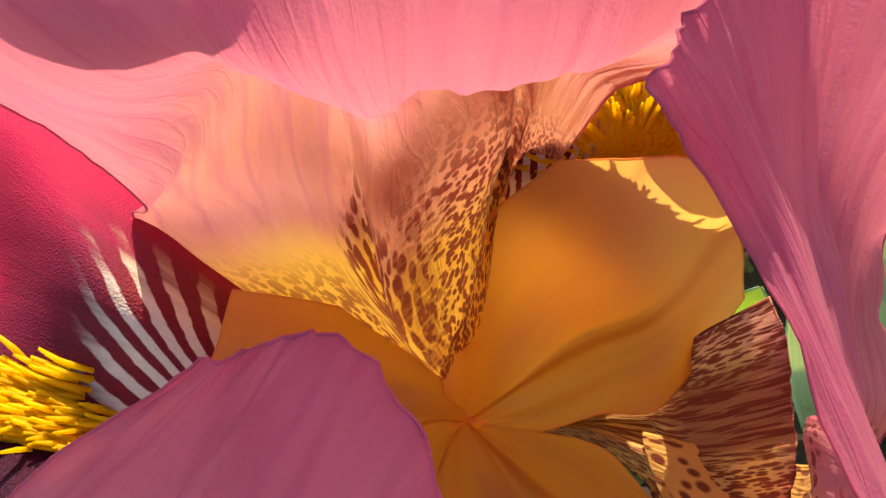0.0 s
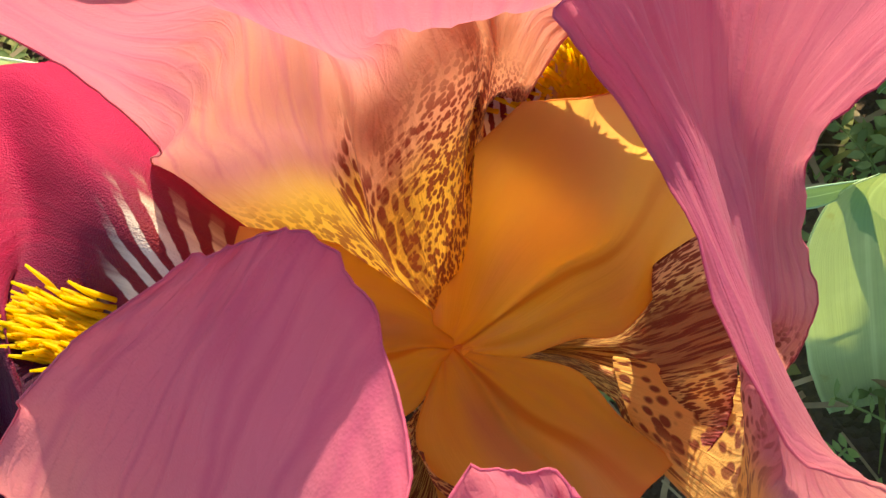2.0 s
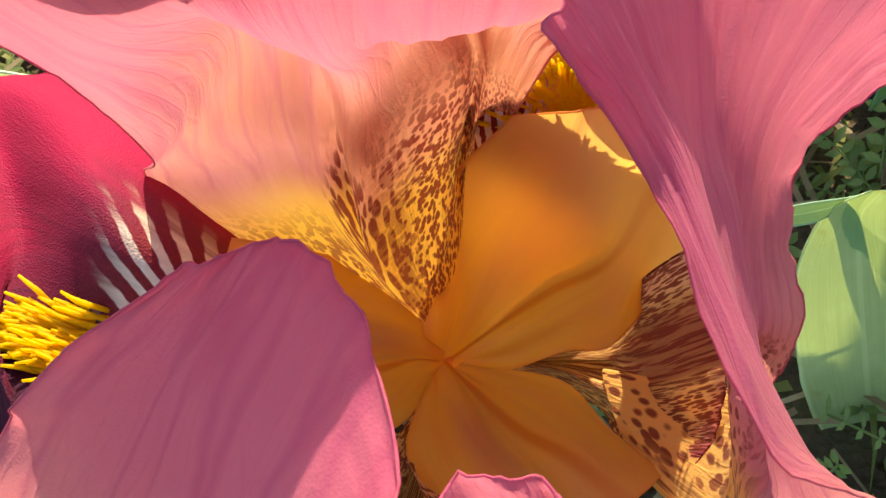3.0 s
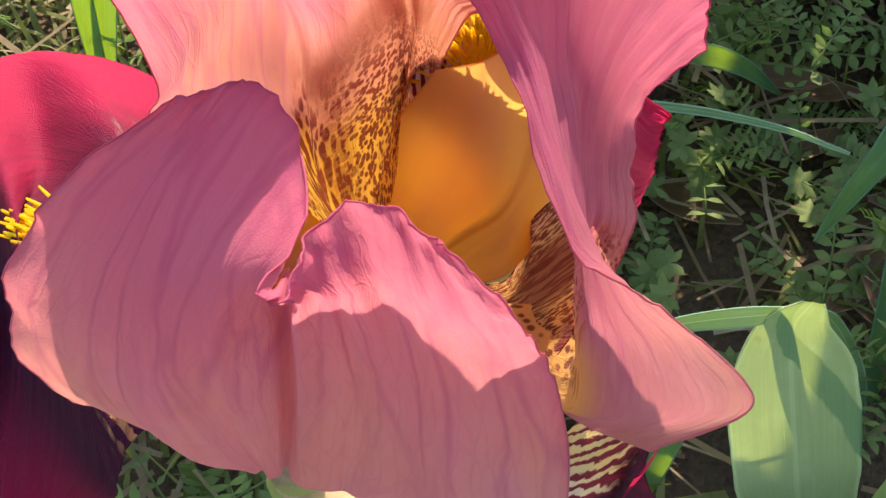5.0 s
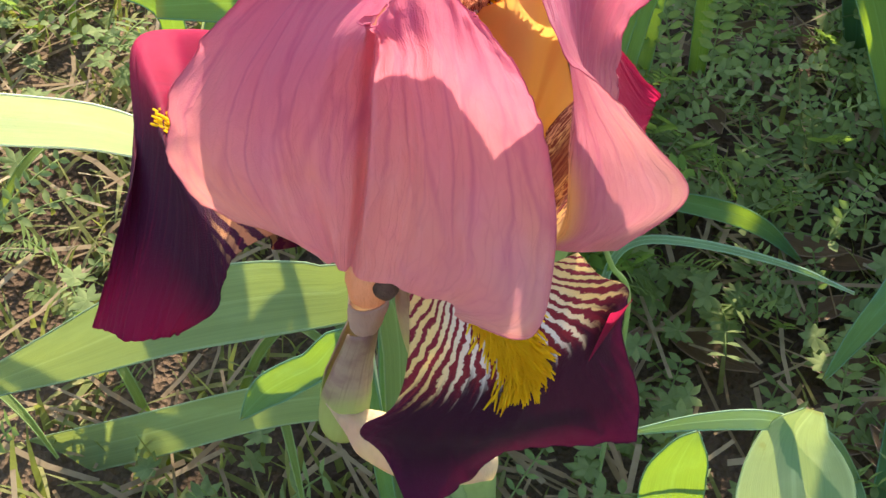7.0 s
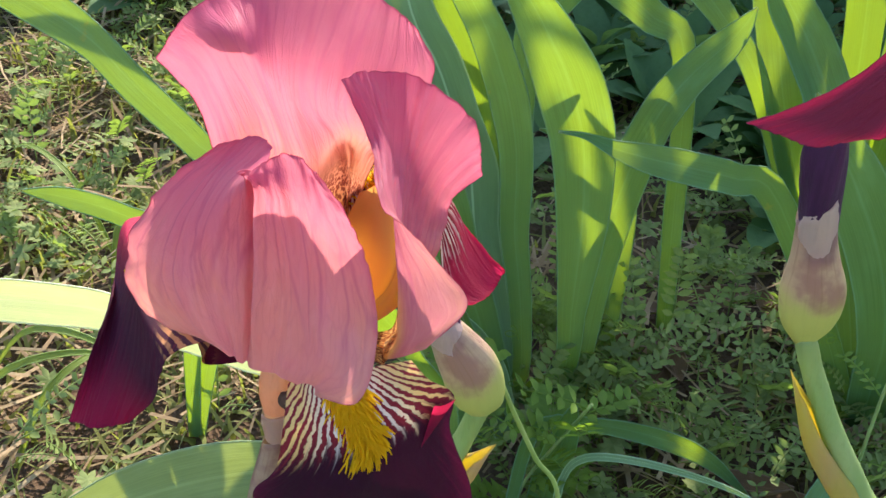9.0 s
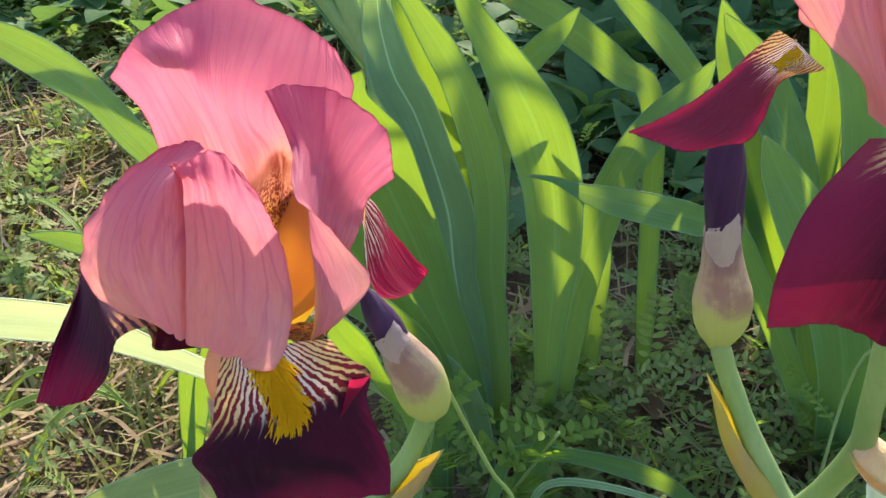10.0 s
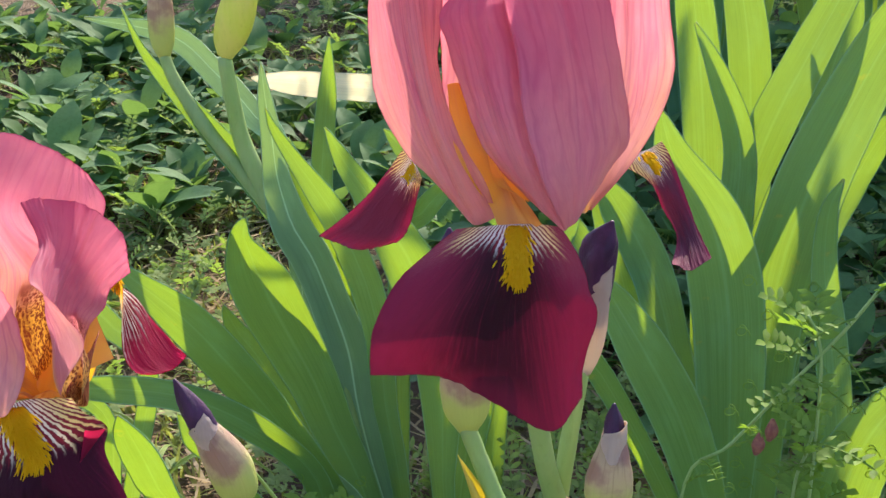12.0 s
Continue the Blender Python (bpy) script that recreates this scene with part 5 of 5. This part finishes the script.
fan("long bent leaves under the flower", "iris leaf fans", -0.019, 0.107, [
    ([(-0.184, 0.089, 0.256, 0.0054), (-0.148, 0.089, 0.262, 0.0144), (-0.122, 0.089, 0.264, 0.0160), (-0.099, 0.089, 0.264, 0.0149), (-0.074, 0.089, 0.257, 0.0097), (-0.048, 0.089, 0.249, 0.0070), (-0.034, 0.089, 0.242, 0.0035)], M_LEAF_SUN_PALE),
    ([(-0.228, 0.118, 0.061, 0.0025), (-0.186, 0.118, 0.091, 0.0118), (-0.149, 0.118, 0.117, 0.0216), (-0.113, 0.118, 0.143, 0.0279), (-0.075, 0.111, 0.169, 0.0277), (-0.043, 0.104, 0.186, 0.0217), (-0.021, 0.096, 0.195, 0.0115)], M_LEAF_SHEEN),
    ([(-0.269, 0.163, -0.064, 0.0060), (-0.205, 0.155, -0.022, 0.0225), (-0.138, 0.148, 0.024, 0.0242), (-0.087, 0.141, 0.063, 0.0235), (-0.049, 0.133, 0.089, 0.0235), (-0.019, 0.126, 0.100, 0.0183), (0.005, 0.126, 0.084, 0.0139)], M_LEAF_SHEEN),
    ([(-0.068, 0.074, 0.154, 0.0005), (-0.058, 0.074, 0.171, 0.0106), (-0.043, 0.074, 0.186, 0.0103), (-0.029, 0.074, 0.197, 0.0067)], M_LEAF),
    ([(-0.024, 0.089, 0.278, 0.0005), (-0.023, 0.096, 0.262, 0.0170), (-0.019, 0.104, 0.235, 0.0225), (-0.018, 0.118, 0.194, 0.0236)], M_LEAF),
    ([(-0.027, 0.148, 0.244, 0.0010), (-0.018, 0.148, 0.231, 0.0145), (-0.008, 0.163, 0.201, 0.0076), (0.004, 0.192, 0.134, 0.0083)], M_LEAF),
])
fan("sunlit leaves in the grass", "iris leaf fans", -0.168, 0.307, [
    ([(-0.244, 0.296, 0.165, 0.0008), (-0.219, 0.296, 0.164, 0.0110), (-0.188, 0.296, 0.157, 0.0126), (-0.153, 0.296, 0.139, 0.0111)], M_LEAF),
    ([(-0.289, 0.333, 0.277, 0.0064), (-0.257, 0.333, 0.265, 0.0192), (-0.232, 0.333, 0.253, 0.0224), (-0.206, 0.326, 0.241, 0.0191), (-0.182, 0.318, 0.222, 0.0178), (-0.151, 0.311, 0.198, 0.0159), (-0.124, 0.303, 0.172, 0.0140)], M_LEAF),
])
fan("folded leaf beside the stalk, painted pale for sunlight", "iris leaf fans", 0.244, 0.189, [
    ([(0.199, 0.087, 0.242, 0.0315), (0.199, 0.080, 0.236, 0.0317), (0.198, 0.077, 0.225, 0.0315), (0.197, 0.074, 0.214, 0.0274), (0.199, 0.081, 0.176, 0.0222)], M_LEAF_SUN_PALE),
    ([(0.333, 0.296, 0.233, 0.0009), (0.314, 0.296, 0.211, 0.0178), (0.297, 0.296, 0.178, 0.0340), (0.288, 0.296, 0.137, 0.0374)], M_LEAF),
])
fan("low leaves, one pale with a slanting green band", "iris leaf fans", 0.184, 0.148, [
    ([(0.080, 0.089, 0.154, 0.0006), (0.078, 0.089, 0.143, 0.0137), (0.078, 0.096, 0.115, 0.0228), (0.082, 0.104, 0.073, 0.0222)], M_LEAF),
    ([(0.065, 0.118, 0.109, 0.0019), (0.087, 0.121, 0.115, 0.0065), (0.110, 0.123, 0.118, 0.0084), (0.135, 0.141, 0.089, 0.0082), (0.153, 0.152, 0.062, 0.0065)], M_LEAF_BLUE),
    ([(0.157, 0.296, 0.019, 0.0008), (0.131, 0.289, 0.048, 0.0092), (0.104, 0.281, 0.066, 0.0110), (0.069, 0.266, 0.083, 0.0086), (0.040, 0.252, 0.088, 0.0070)], M_LEAF),
    ([(0.151, 0.192, 0.057, 0.0007), (0.160, 0.200, 0.077, 0.0096), (0.169, 0.207, 0.094, 0.0129), (0.184, 0.222, 0.107, 0.0128)], M_LEAF),
    ([(0.127, 0.126, 0.123, 0.0074), (0.124, 0.124, 0.106, 0.0287), (0.128, 0.115, 0.084, 0.0444), (0.136, 0.104, 0.050, 0.0466), (0.143, 0.096, 0.021, 0.0433), (0.152, 0.090, -0.010, 0.0339)], M_LEAF_BANDED),
])
fan("thin pale strap leaf among weeds", "iris leaf fans", 0.052, 0.23, [
    ([(0.152, 0.198, 0.108, 0.0008), (0.125, 0.207, 0.111, 0.0025), (0.091, 0.215, 0.110, 0.0034), (0.066, 0.222, 0.101, 0.0035), (0.056, 0.226, 0.081, 0.0033), (0.053, 0.229, 0.042, 0.0031)], M_LEAF_BLUE),
])

dry = thing("dry_leaf", -0.078, 0.548, 0.286, "bleached dry iris leaf lying across green stems", "leaf")
blade("leaf_blade", [(-0.146, 0.555, 0.287, 0.0009), (-0.121, 0.555, 0.285, 0.0153), (-0.078, 0.548, 0.286, 0.0193), (-0.028, 0.540, 0.288, 0.0189), (0.019, 0.518, 0.292, 0.0119)], M_LEAF_DRY, dry, seed=3.0)


# ---- weeds, grass and straw ----
def leaflet(verts, faces, root, way, side, length, width, lift=0.1):
    """A small pointed oval leaf folded along its middle."""
    up = side.cross(way)
    first = len(verts)
    for s, w in ((0.0, 0.06), (0.3, 0.85), (0.62, 1.0), (1.0, 0.05)):
        spine = root + way * (s * length) + up * (lift * length * s * (1 - s))
        for q in (-1, 0, 1):
            verts.append(spine + side * (q * w * width / 2) + up * (abs(q) * w * width * 0.14))
    for k in range(3):
        a = first + 3 * k
        faces.append((a, a + 1, a + 4, a + 3))
        faces.append((a + 1, a + 2, a + 5, a + 4))


def broad_leaf(verts, faces, root, way, side, length, width, droop):
    """A rounded oval leaf on a short stalk, arching over, with a sunken middle vein."""
    up = side.cross(way)
    first = len(verts)
    for k in range(8):
        s = k / 7
        w = (0.08, 0.1, 0.55, 0.88, 1.0, 0.92, 0.62, 0.1)[k]
        spine = root + way * (s * length) + up * (droop * length * (s - s * s * 1.5))
        for q in (-1, -0.5, 0, 0.5, 1):
            verts.append(spine + side * (q * w * width / 2) + up * (abs(q) * w * width * 0.16 - q * q * w * width * 0.06))
    for k in range(7):
        for j in range(4):
            a = first + 5 * k + j
            faces.append((a, a + 1, a + 6, a + 5))


def spray(verts, faces, rng, root, way, length, pairs, size):
    """A pinnate leaf: a thin stalk with pairs of leaflets."""
    up = Vector((0, 0, 1))
    side = way.cross(up)
    side = side.normalized() if side.length > 1e-3 else Vector((1, 0, 0))
    up = side.cross(way)
    line = []
    for k in range(pairs + 1):
        s = k / pairs
        line.append(root + way * (length * s) - Vector((0, 0, 1)) * (0.28 * length * s * s))
    tube_mesh(verts, faces, [], line, [0.0006] * len(line), 3)
    for k in range(1, pairs + 1):
        for q in (-1, 1):
            out = (side * q + way * rng.uniform(0.2, 0.55) + up * rng.uniform(-0.1, 0.35)).normalized()
            across = out.cross(up).normalized()
            leaflet(verts, faces, line[k], out, across, size * rng.uniform(0.75, 1.15), size * rng.uniform(0.36, 0.5))


def heading(rng, low, high):
    a, e = rng.uniform(0, 2 * math.pi), rng.uniform(low, high)
    return Vector((math.cos(a) * math.cos(e), math.sin(a) * math.cos(e), math.sin(e)))


def scatter(rng, count, x0, x1, y0, y1, patch=0.0, cell=4.0):
    """Places on the ground, thinned by a patchy noise."""
    found = []
    while len(found) < count:
        x, y = rng.uniform(x0, x1), rng.uniform(y0, y1)
        far = math.hypot((x - 0.0) / 1.25, (y - 0.75) / 1.7) + 0.25 * noise.noise((x * 2.0, y * 2.0, 77.0))
        if rng.random() < (far - 0.75) / 0.35:
            continue
        if noise.noise((x * cell, y * cell, 31.0)) * 0.9 + rng.uniform(-0.5, 0.5) > patch:
            found.append(Vector((x, y, ground_height(x, y))))
    return found


def stuff(name, verts, faces, material, label, category):
    ob = link(name, verts, faces, material)
    tagged(ob, label, category, kind="stuff")


def make_grass():
    rng = random.Random(5)
    verts, faces = [], []
    places = scatter(rng, 8500, -1.3, -0.04, -0.9, 1.8, -0.25) + scatter(rng, 7500, -0.1, 1.3, -0.9, 1.9, 0.05) + scatter(rng, 2500, -0.7, -0.1, 0.1, 1.0, 0.1, 9.0)
    for root in places:
        way = heading(rng, 0.5, 1.45)
        side = way.cross(Vector((0, 0, 1))).normalized()
        long, wide = rng.uniform(0.02, 0.075), rng.uniform(0.001, 0.0026)
        first = len(verts)
        for s in (0.0, 0.35, 0.7, 1.0):
            p = root + way * (long * s) - Vector((0, 0, 1)) * (long * 0.4 * s * s) + side * (0.1 * long * s * s)
            w = wide * (1 - 0.92 * s)
            verts += [p - side * w, p + side * w]
        for k in range(3):
            a = first + 2 * k
            faces.append((a, a + 1, a + 3, a + 2))
    stuff("grass", verts, faces, M_GRASS, "short sunlit grass and seedlings", "grass")


def make_straw():
    rng = random.Random(6)
    verts, faces = [], []
    for root in scatter(rng, 16000, -1.4, 1.4, -0.9, 2.3, -0.1):
        way = heading(rng, -0.05, 0.22)
        side = Vector((-way.y, way.x, rng.uniform(-0.3, 0.3))).normalized()
        long, wide = rng.uniform(0.015, 0.07), rng.uniform(0.0005, 0.0016)
        root = root + Vector((0, 0, rng.uniform(0.002, 0.025)))
        first = len(verts)
        bow = rng.uniform(-0.2, 0.2)
        for s in (0.0, 0.5, 1.0):
            p = root + way * (long * s) + side * (bow * long * s * (1 - s))
            verts += [p - side * wide, p + side * wide]
        faces += [(first, first + 1, first + 3, first + 2), (first + 2, first + 3, first + 5, first + 4)]
    stuff("straw", verts, faces, M_STRAW, "dry straw and dead stalks on the soil", "straw")


def make_weeds():
    rng = random.Random(7)
    verts, faces = [], []
    for root in scatter(rng, 500, -1.3, -0.03, -0.8, 1.0, -0.05) + scatter(rng, 1050, -0.05, 1.3, -0.8, 2.4, -0.05) + scatter(rng, 400, -1.3, -0.05, 1.0, 2.4, -0.05) + scatter(rng, 170, -0.02, 0.45, 0.12, 0.62, -0.1, 9.0):
        for _ in range(rng.randint(2, 4)):
            spray(verts, faces, rng, root + Vector((0, 0, rng.uniform(0.0, 0.045))), heading(rng, 0.15, 1.2), rng.uniform(0.025, 0.06), rng.randint(5, 8), rng.uniform(0.006, 0.011))
    stuff("pinnate_weeds", verts, faces, M_WEED, "low feathery green weeds between the leaves", "weeds")
    verts, faces = [], []
    for root in scatter(rng, 700, -1.1, 0.95, 0.95, 2.6, -0.15, 3.0) + scatter(rng, 70, -0.15, 0.5, 0.55, 0.95, -0.3):
        for _ in range(rng.randint(4, 8)):
            way = heading(rng, 0.25, 1.1)
            side = way.cross(Vector((0, 0, 1))).normalized()
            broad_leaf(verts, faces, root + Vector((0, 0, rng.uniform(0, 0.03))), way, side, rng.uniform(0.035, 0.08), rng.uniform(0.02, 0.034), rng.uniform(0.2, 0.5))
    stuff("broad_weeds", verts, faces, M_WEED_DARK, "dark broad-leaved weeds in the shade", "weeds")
    verts, faces = [], []
    for root in scatter(rng, 140, -0.7, -0.05, 0.12, 1.3, 0.05, 5.0) + scatter(rng, 330, -0.05, 0.8, 0.12, 1.3, 0.05, 5.0):
        for _ in range(5):
            stalk = heading(rng, 0.4, 1.2)
            centre = root + stalk * rng.uniform(0.02, 0.055)
            flat = Vector((rng.uniform(-0.4, 0.4), rng.uniform(-0.4, 0.4), 1)).normalized()
            east = flat.orthogonal().normalized()
            for m in range(7):
                a = m * 2 * math.pi / 8
                way = east * math.cos(a) + flat.cross(east) * math.sin(a)
                leaflet(verts, faces, centre, way, flat.cross(way), rng.uniform(0.007, 0.011), 0.0042, 0.1)
    stuff("lobed_weeds", verts, faces, M_WEED, "cut-leaved green ground weeds", "weeds")


def make_shade_hedge():
    """An unseen leafy shrub added up-sun of the bed, so that its shade falls on the foot of the leaves."""
    rng = random.Random(9)
    shrub = thing("shrub", 0.9, 3.05, 0.0, "unseen dense green shrub added to shade the flower bed", "shrub")
    for k in range(13):
        x = -0.4 + 0.17 * k
        stem_part("branch", [(0.9 + (x - 0.9) * 0.3, 3.05, -0.03, 0.02), (x, 3.05 + rng.uniform(-0.1, 0.1), 0.7, 0.014), (x + rng.uniform(-0.08, 0.08), 3.05, 1.4, 0.006)], M_STEM, shrub, sides=8, steps=10)
    verts, faces = [], []
    for _ in range(8000):
        x = rng.uniform(-0.8, 1.8)
        edge = min(1.0, max(0.0, (x - 0.02) / 0.18))
        top = 0.95 + 0.5 * edge + 0.14 * noise.noise((x * 4.0, 3.0, 0.0)) + 0.07 * noise.noise((x * 13.0, 1.0, 0.0))
        z = top - 1.75 * rng.random() ** 0.75
        if z < 0.15:
            continue
        way = heading(rng, -0.3, 0.9)
        side = way.cross(Vector((0, 0, 1))).normalized()
        leaflet(verts, faces, Vector((x, 3.05 + rng.uniform(-0.28, 0.28) * (1.0 + 0.6 * noise.noise((x * 2.2, z * 2.0, 5.0))) + 0.2 * noise.noise((x * 1.7, z, 8.0)), z)), way, side, rng.uniform(0.06, 0.1), rng.uniform(0.035, 0.06), 0.2)
    link("foliage", verts, faces, M_WEED, shrub)


make_shade_hedge()


def make_shade_fan():
    """Tall unseen leaves added up-sun, so that their shadows fall across the nearer leaves."""
    rng = random.Random(19)
    for part_of in range(2):
        plant = thing("iris_leaf_fan", 0.17 + 0.2 * part_of, 1.25, 0.0, "unseen tall sword leaves added to shade the nearer leaves", "iris leaves", "iris leaf fans")
        for k in range(18):
            near = k < 13 and not part_of
            x = (-0.03 + 0.013 * k if near else 0.15 + 0.021 * (k - 13) if not part_of else 0.27 + 0.021 * k) + rng.uniform(-0.006, 0.006)
            y, wide = 1.25 + rng.uniform(-0.12, 0.12), rng.uniform(0.028, 0.042)
            tall = 0.76 + 0.12 * math.exp(-((x - 0.065) / 0.022) ** 2) + (0.015 if x > 0.085 else 0.0) + rng.uniform(-0.02, 0.03) if near else rng.uniform(0.7, 0.86) if part_of and k > 1 else rng.uniform(0.62, 0.76)
            base = plant.location.x + (x - plant.location.x) * 0.35
            tip = x + rng.uniform(-0.05, 0.05)
            blade("leaf", [(tip, y, tall, 0.002), (x + (tip - x) * 0.6, y, tall * 0.9, wide * 0.6), (x, y, tall * 0.72, wide), (x, 1.25 + (y - 1.25) * 0.7, tall * 0.4, wide), (base, 1.25, -0.02, wide * 0.7)], M_LEAF, plant, seed=k + 40 * part_of, steps=16, across=5)
        if not part_of:
            # arching leaf added to cast one shadow band across the nearer leaves
            blade("leaf", [(-0.03, 1.25, 0.80, 0.002), (0.0, 1.25, 0.826, 0.014), (0.04, 1.25, 0.836, 0.017), (0.10, 1.25, 0.830, 0.019), (0.15, 1.25, 0.79, 0.022), (0.185, 1.25, 0.65, 0.028), (0.19, 1.25, 0.3, 0.03), (0.18, 1.25, -0.02, 0.02)], M_LEAF, plant, seed=77, steps=24, across=5)


make_shade_fan()


def make_vetch(name_label, line, pods, seed, size):
    """A scrambling vetch stem with pinnate leaves and tendrils."""
    rng = random.Random(seed)
    x, y, z = line[0]
    plant = thing("vetch_vine", x, y, 0.0, name_label, "weed", "vetch vines")
    path = spline(np.array(line, float), np.linspace(0, 1, 26))
    verts, faces = [], []
    tube_mesh(verts, faces, [], path, [0.0009] * 26, 6)
    link("stem", verts, faces, M_STEM, plant)
    for k in range(2, 26, 2):
        verts, faces = [], []
        way = heading(rng, -0.1, 0.9)
        spray(verts, faces, rng, Vector(path[k]), way, rng.uniform(0.024, 0.04), rng.randint(5, 7), size * rng.uniform(0.8, 1.2))
        end = Vector(path[k]) + way * 0.045 - Vector((0, 0, 0.012))
        coil = [end + Vector((math.cos(a) * 0.004 * (1 - a / 14), 0.001 * a, math.sin(a) * 0.004 * (1 - a / 14) - 0.001)) for a in (q * 0.6 for q in range(18))]
        tube_mesh(verts, faces, [], coil, [0.0003] * 18, 3)
        link("leaf", verts, faces, M_VETCH, plant)
    for p in pods:
        bulb("pod", [(p[0], p[1], p[2] - 0.006), (p[0] + 0.001, p[1], p[2]), (p[0] + 0.001, p[1], p[2] + 0.007)], [0.0012, 0.0036, 0.001], M_POD, plant, "small dull red pod", sides=10, steps=10)
    return plant


def make_broad_weeds():
    """Rosettes of rounded leaves on the far side of the bed."""
    rng = random.Random(27)
    for root in scatter(rng, 30, -0.85, 0.05, 0.8, 1.7, -0.6):
        plant = thing("broad_leaf_weed", root.x, root.y, root.z, "low dark green weed with rounded oval leaves", "weed", "broad-leaved weeds")
        for k in range(rng.randint(6, 9)):
            verts, faces = [], []
            way = heading(rng, 0.25, 1.0)
            side = way.cross(Vector((0, 0, 1))).normalized()
            broad_leaf(verts, faces, root + Vector((0, 0, rng.uniform(0.0, 0.03))), way, side, rng.uniform(0.06, 0.11), rng.uniform(0.03, 0.045), rng.uniform(0.2, 0.5))
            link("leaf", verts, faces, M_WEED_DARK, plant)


def make_litter():
    """Curled dead leaves on the soil and long single grass blades at the edge of the bed."""
    rng = random.Random(41)
    for k in range(26):
        x, y = rng.uniform(0.03, 0.24), rng.uniform(0.17, 0.5)
        z, a, long = ground_height(x, y) + rng.uniform(0.008, 0.02), rng.uniform(0, 6.3), rng.uniform(0.02, 0.036)
        leaf = thing("dead_leaf", x, y, z, "curled brown dead leaf lying on the soil", "leaf", "dead leaves")
        dx, dy = math.cos(a) * long, math.sin(a) * long
        blade("leaf_blade", [(x - dx, y - dy, z + 0.004, 0.001), (x - dx * 0.4, y - dy * 0.4, z, long * 0.5), (x + dx * 0.3, y + dy * 0.3, z + 0.001, long * 0.6), (x + dx, y + dy, z + 0.006, 0.002)], M_LITTER, leaf, face=(rng.uniform(-0.4, 0.4), rng.uniform(-0.4, 0.2), 1), fold=0.5, seed=k, steps=12, across=7)
    for k in range(22):
        x, y = rng.uniform(-0.34, -0.08), rng.uniform(0.12, 0.5)
        a, long = rng.uniform(0, 6.3), rng.uniform(0.06, 0.13)
        tuft = thing("grass_blade", x, y, 0.0, "long yellow-green grass blade", "grass", "long grass blades")
        dx, dy, g = math.cos(a) * long, math.sin(a) * long, ground_height(x, y)
        blade("blade", [(x + dx, y + dy, g + long * 0.35, 0.0008), (x + dx * 0.75, y + dy * 0.75, g + long * 0.5, 0.0034), (x + dx * 0.35, y + dy * 0.35, g + long * 0.42, 0.0044), (x, y, g - 0.005, 0.003)], M_BLADE, tuft, face=(0.2, -0.4, 1), seed=k, steps=14, across=3)


make_litter()
make_broad_weeds()
make_grass()
make_straw()
make_weeds()
make_vetch("yellow-green vetch climbing beside sword leaves", [(0.268, 0.27, -0.01), (0.269, 0.262, 0.1), (0.269, 0.259, 0.187), (0.268, 0.259, 0.239), (0.265, 0.259, 0.258), (0.259, 0.259, 0.27)], [(0.246, 0.257, 0.204), (0.24, 0.257, 0.195)], 3, 0.0095)
make_vetch("thin vetch stem trailing over the leaves", [(0.2, 0.265, -0.01), (0.2, 0.262, 0.09), (0.206, 0.259, 0.169), (0.226, 0.259, 0.191), (0.249, 0.259, 0.224), (0.276, 0.259, 0.262), (0.293, 0.259, 0.291)], [], 8, 0.0058)
make_vetch("short leafy vetch sprig by the leaf fan", [(0.262, 0.268, -0.01), (0.261, 0.262, 0.12), (0.261, 0.259, 0.172), (0.265, 0.257, 0.193), (0.267, 0.255, 0.207)], [], 21, 0.0095)
make_vetch("vetch sprig in front of the leaf fan", [(0.03, 0.27, 0.0), (0.035, 0.26, 0.04), (0.05, 0.25, 0.08), (0.066, 0.245, 0.115)], [], 12, 0.012)
make_vetch("pale vetch sprig at the foot of the leaves", [(-0.01, 0.25, 0.01), (-0.005, 0.24, 0.06), (0.0, 0.24, 0.1), (0.004, 0.23, 0.13)], [], 15, 0.011)
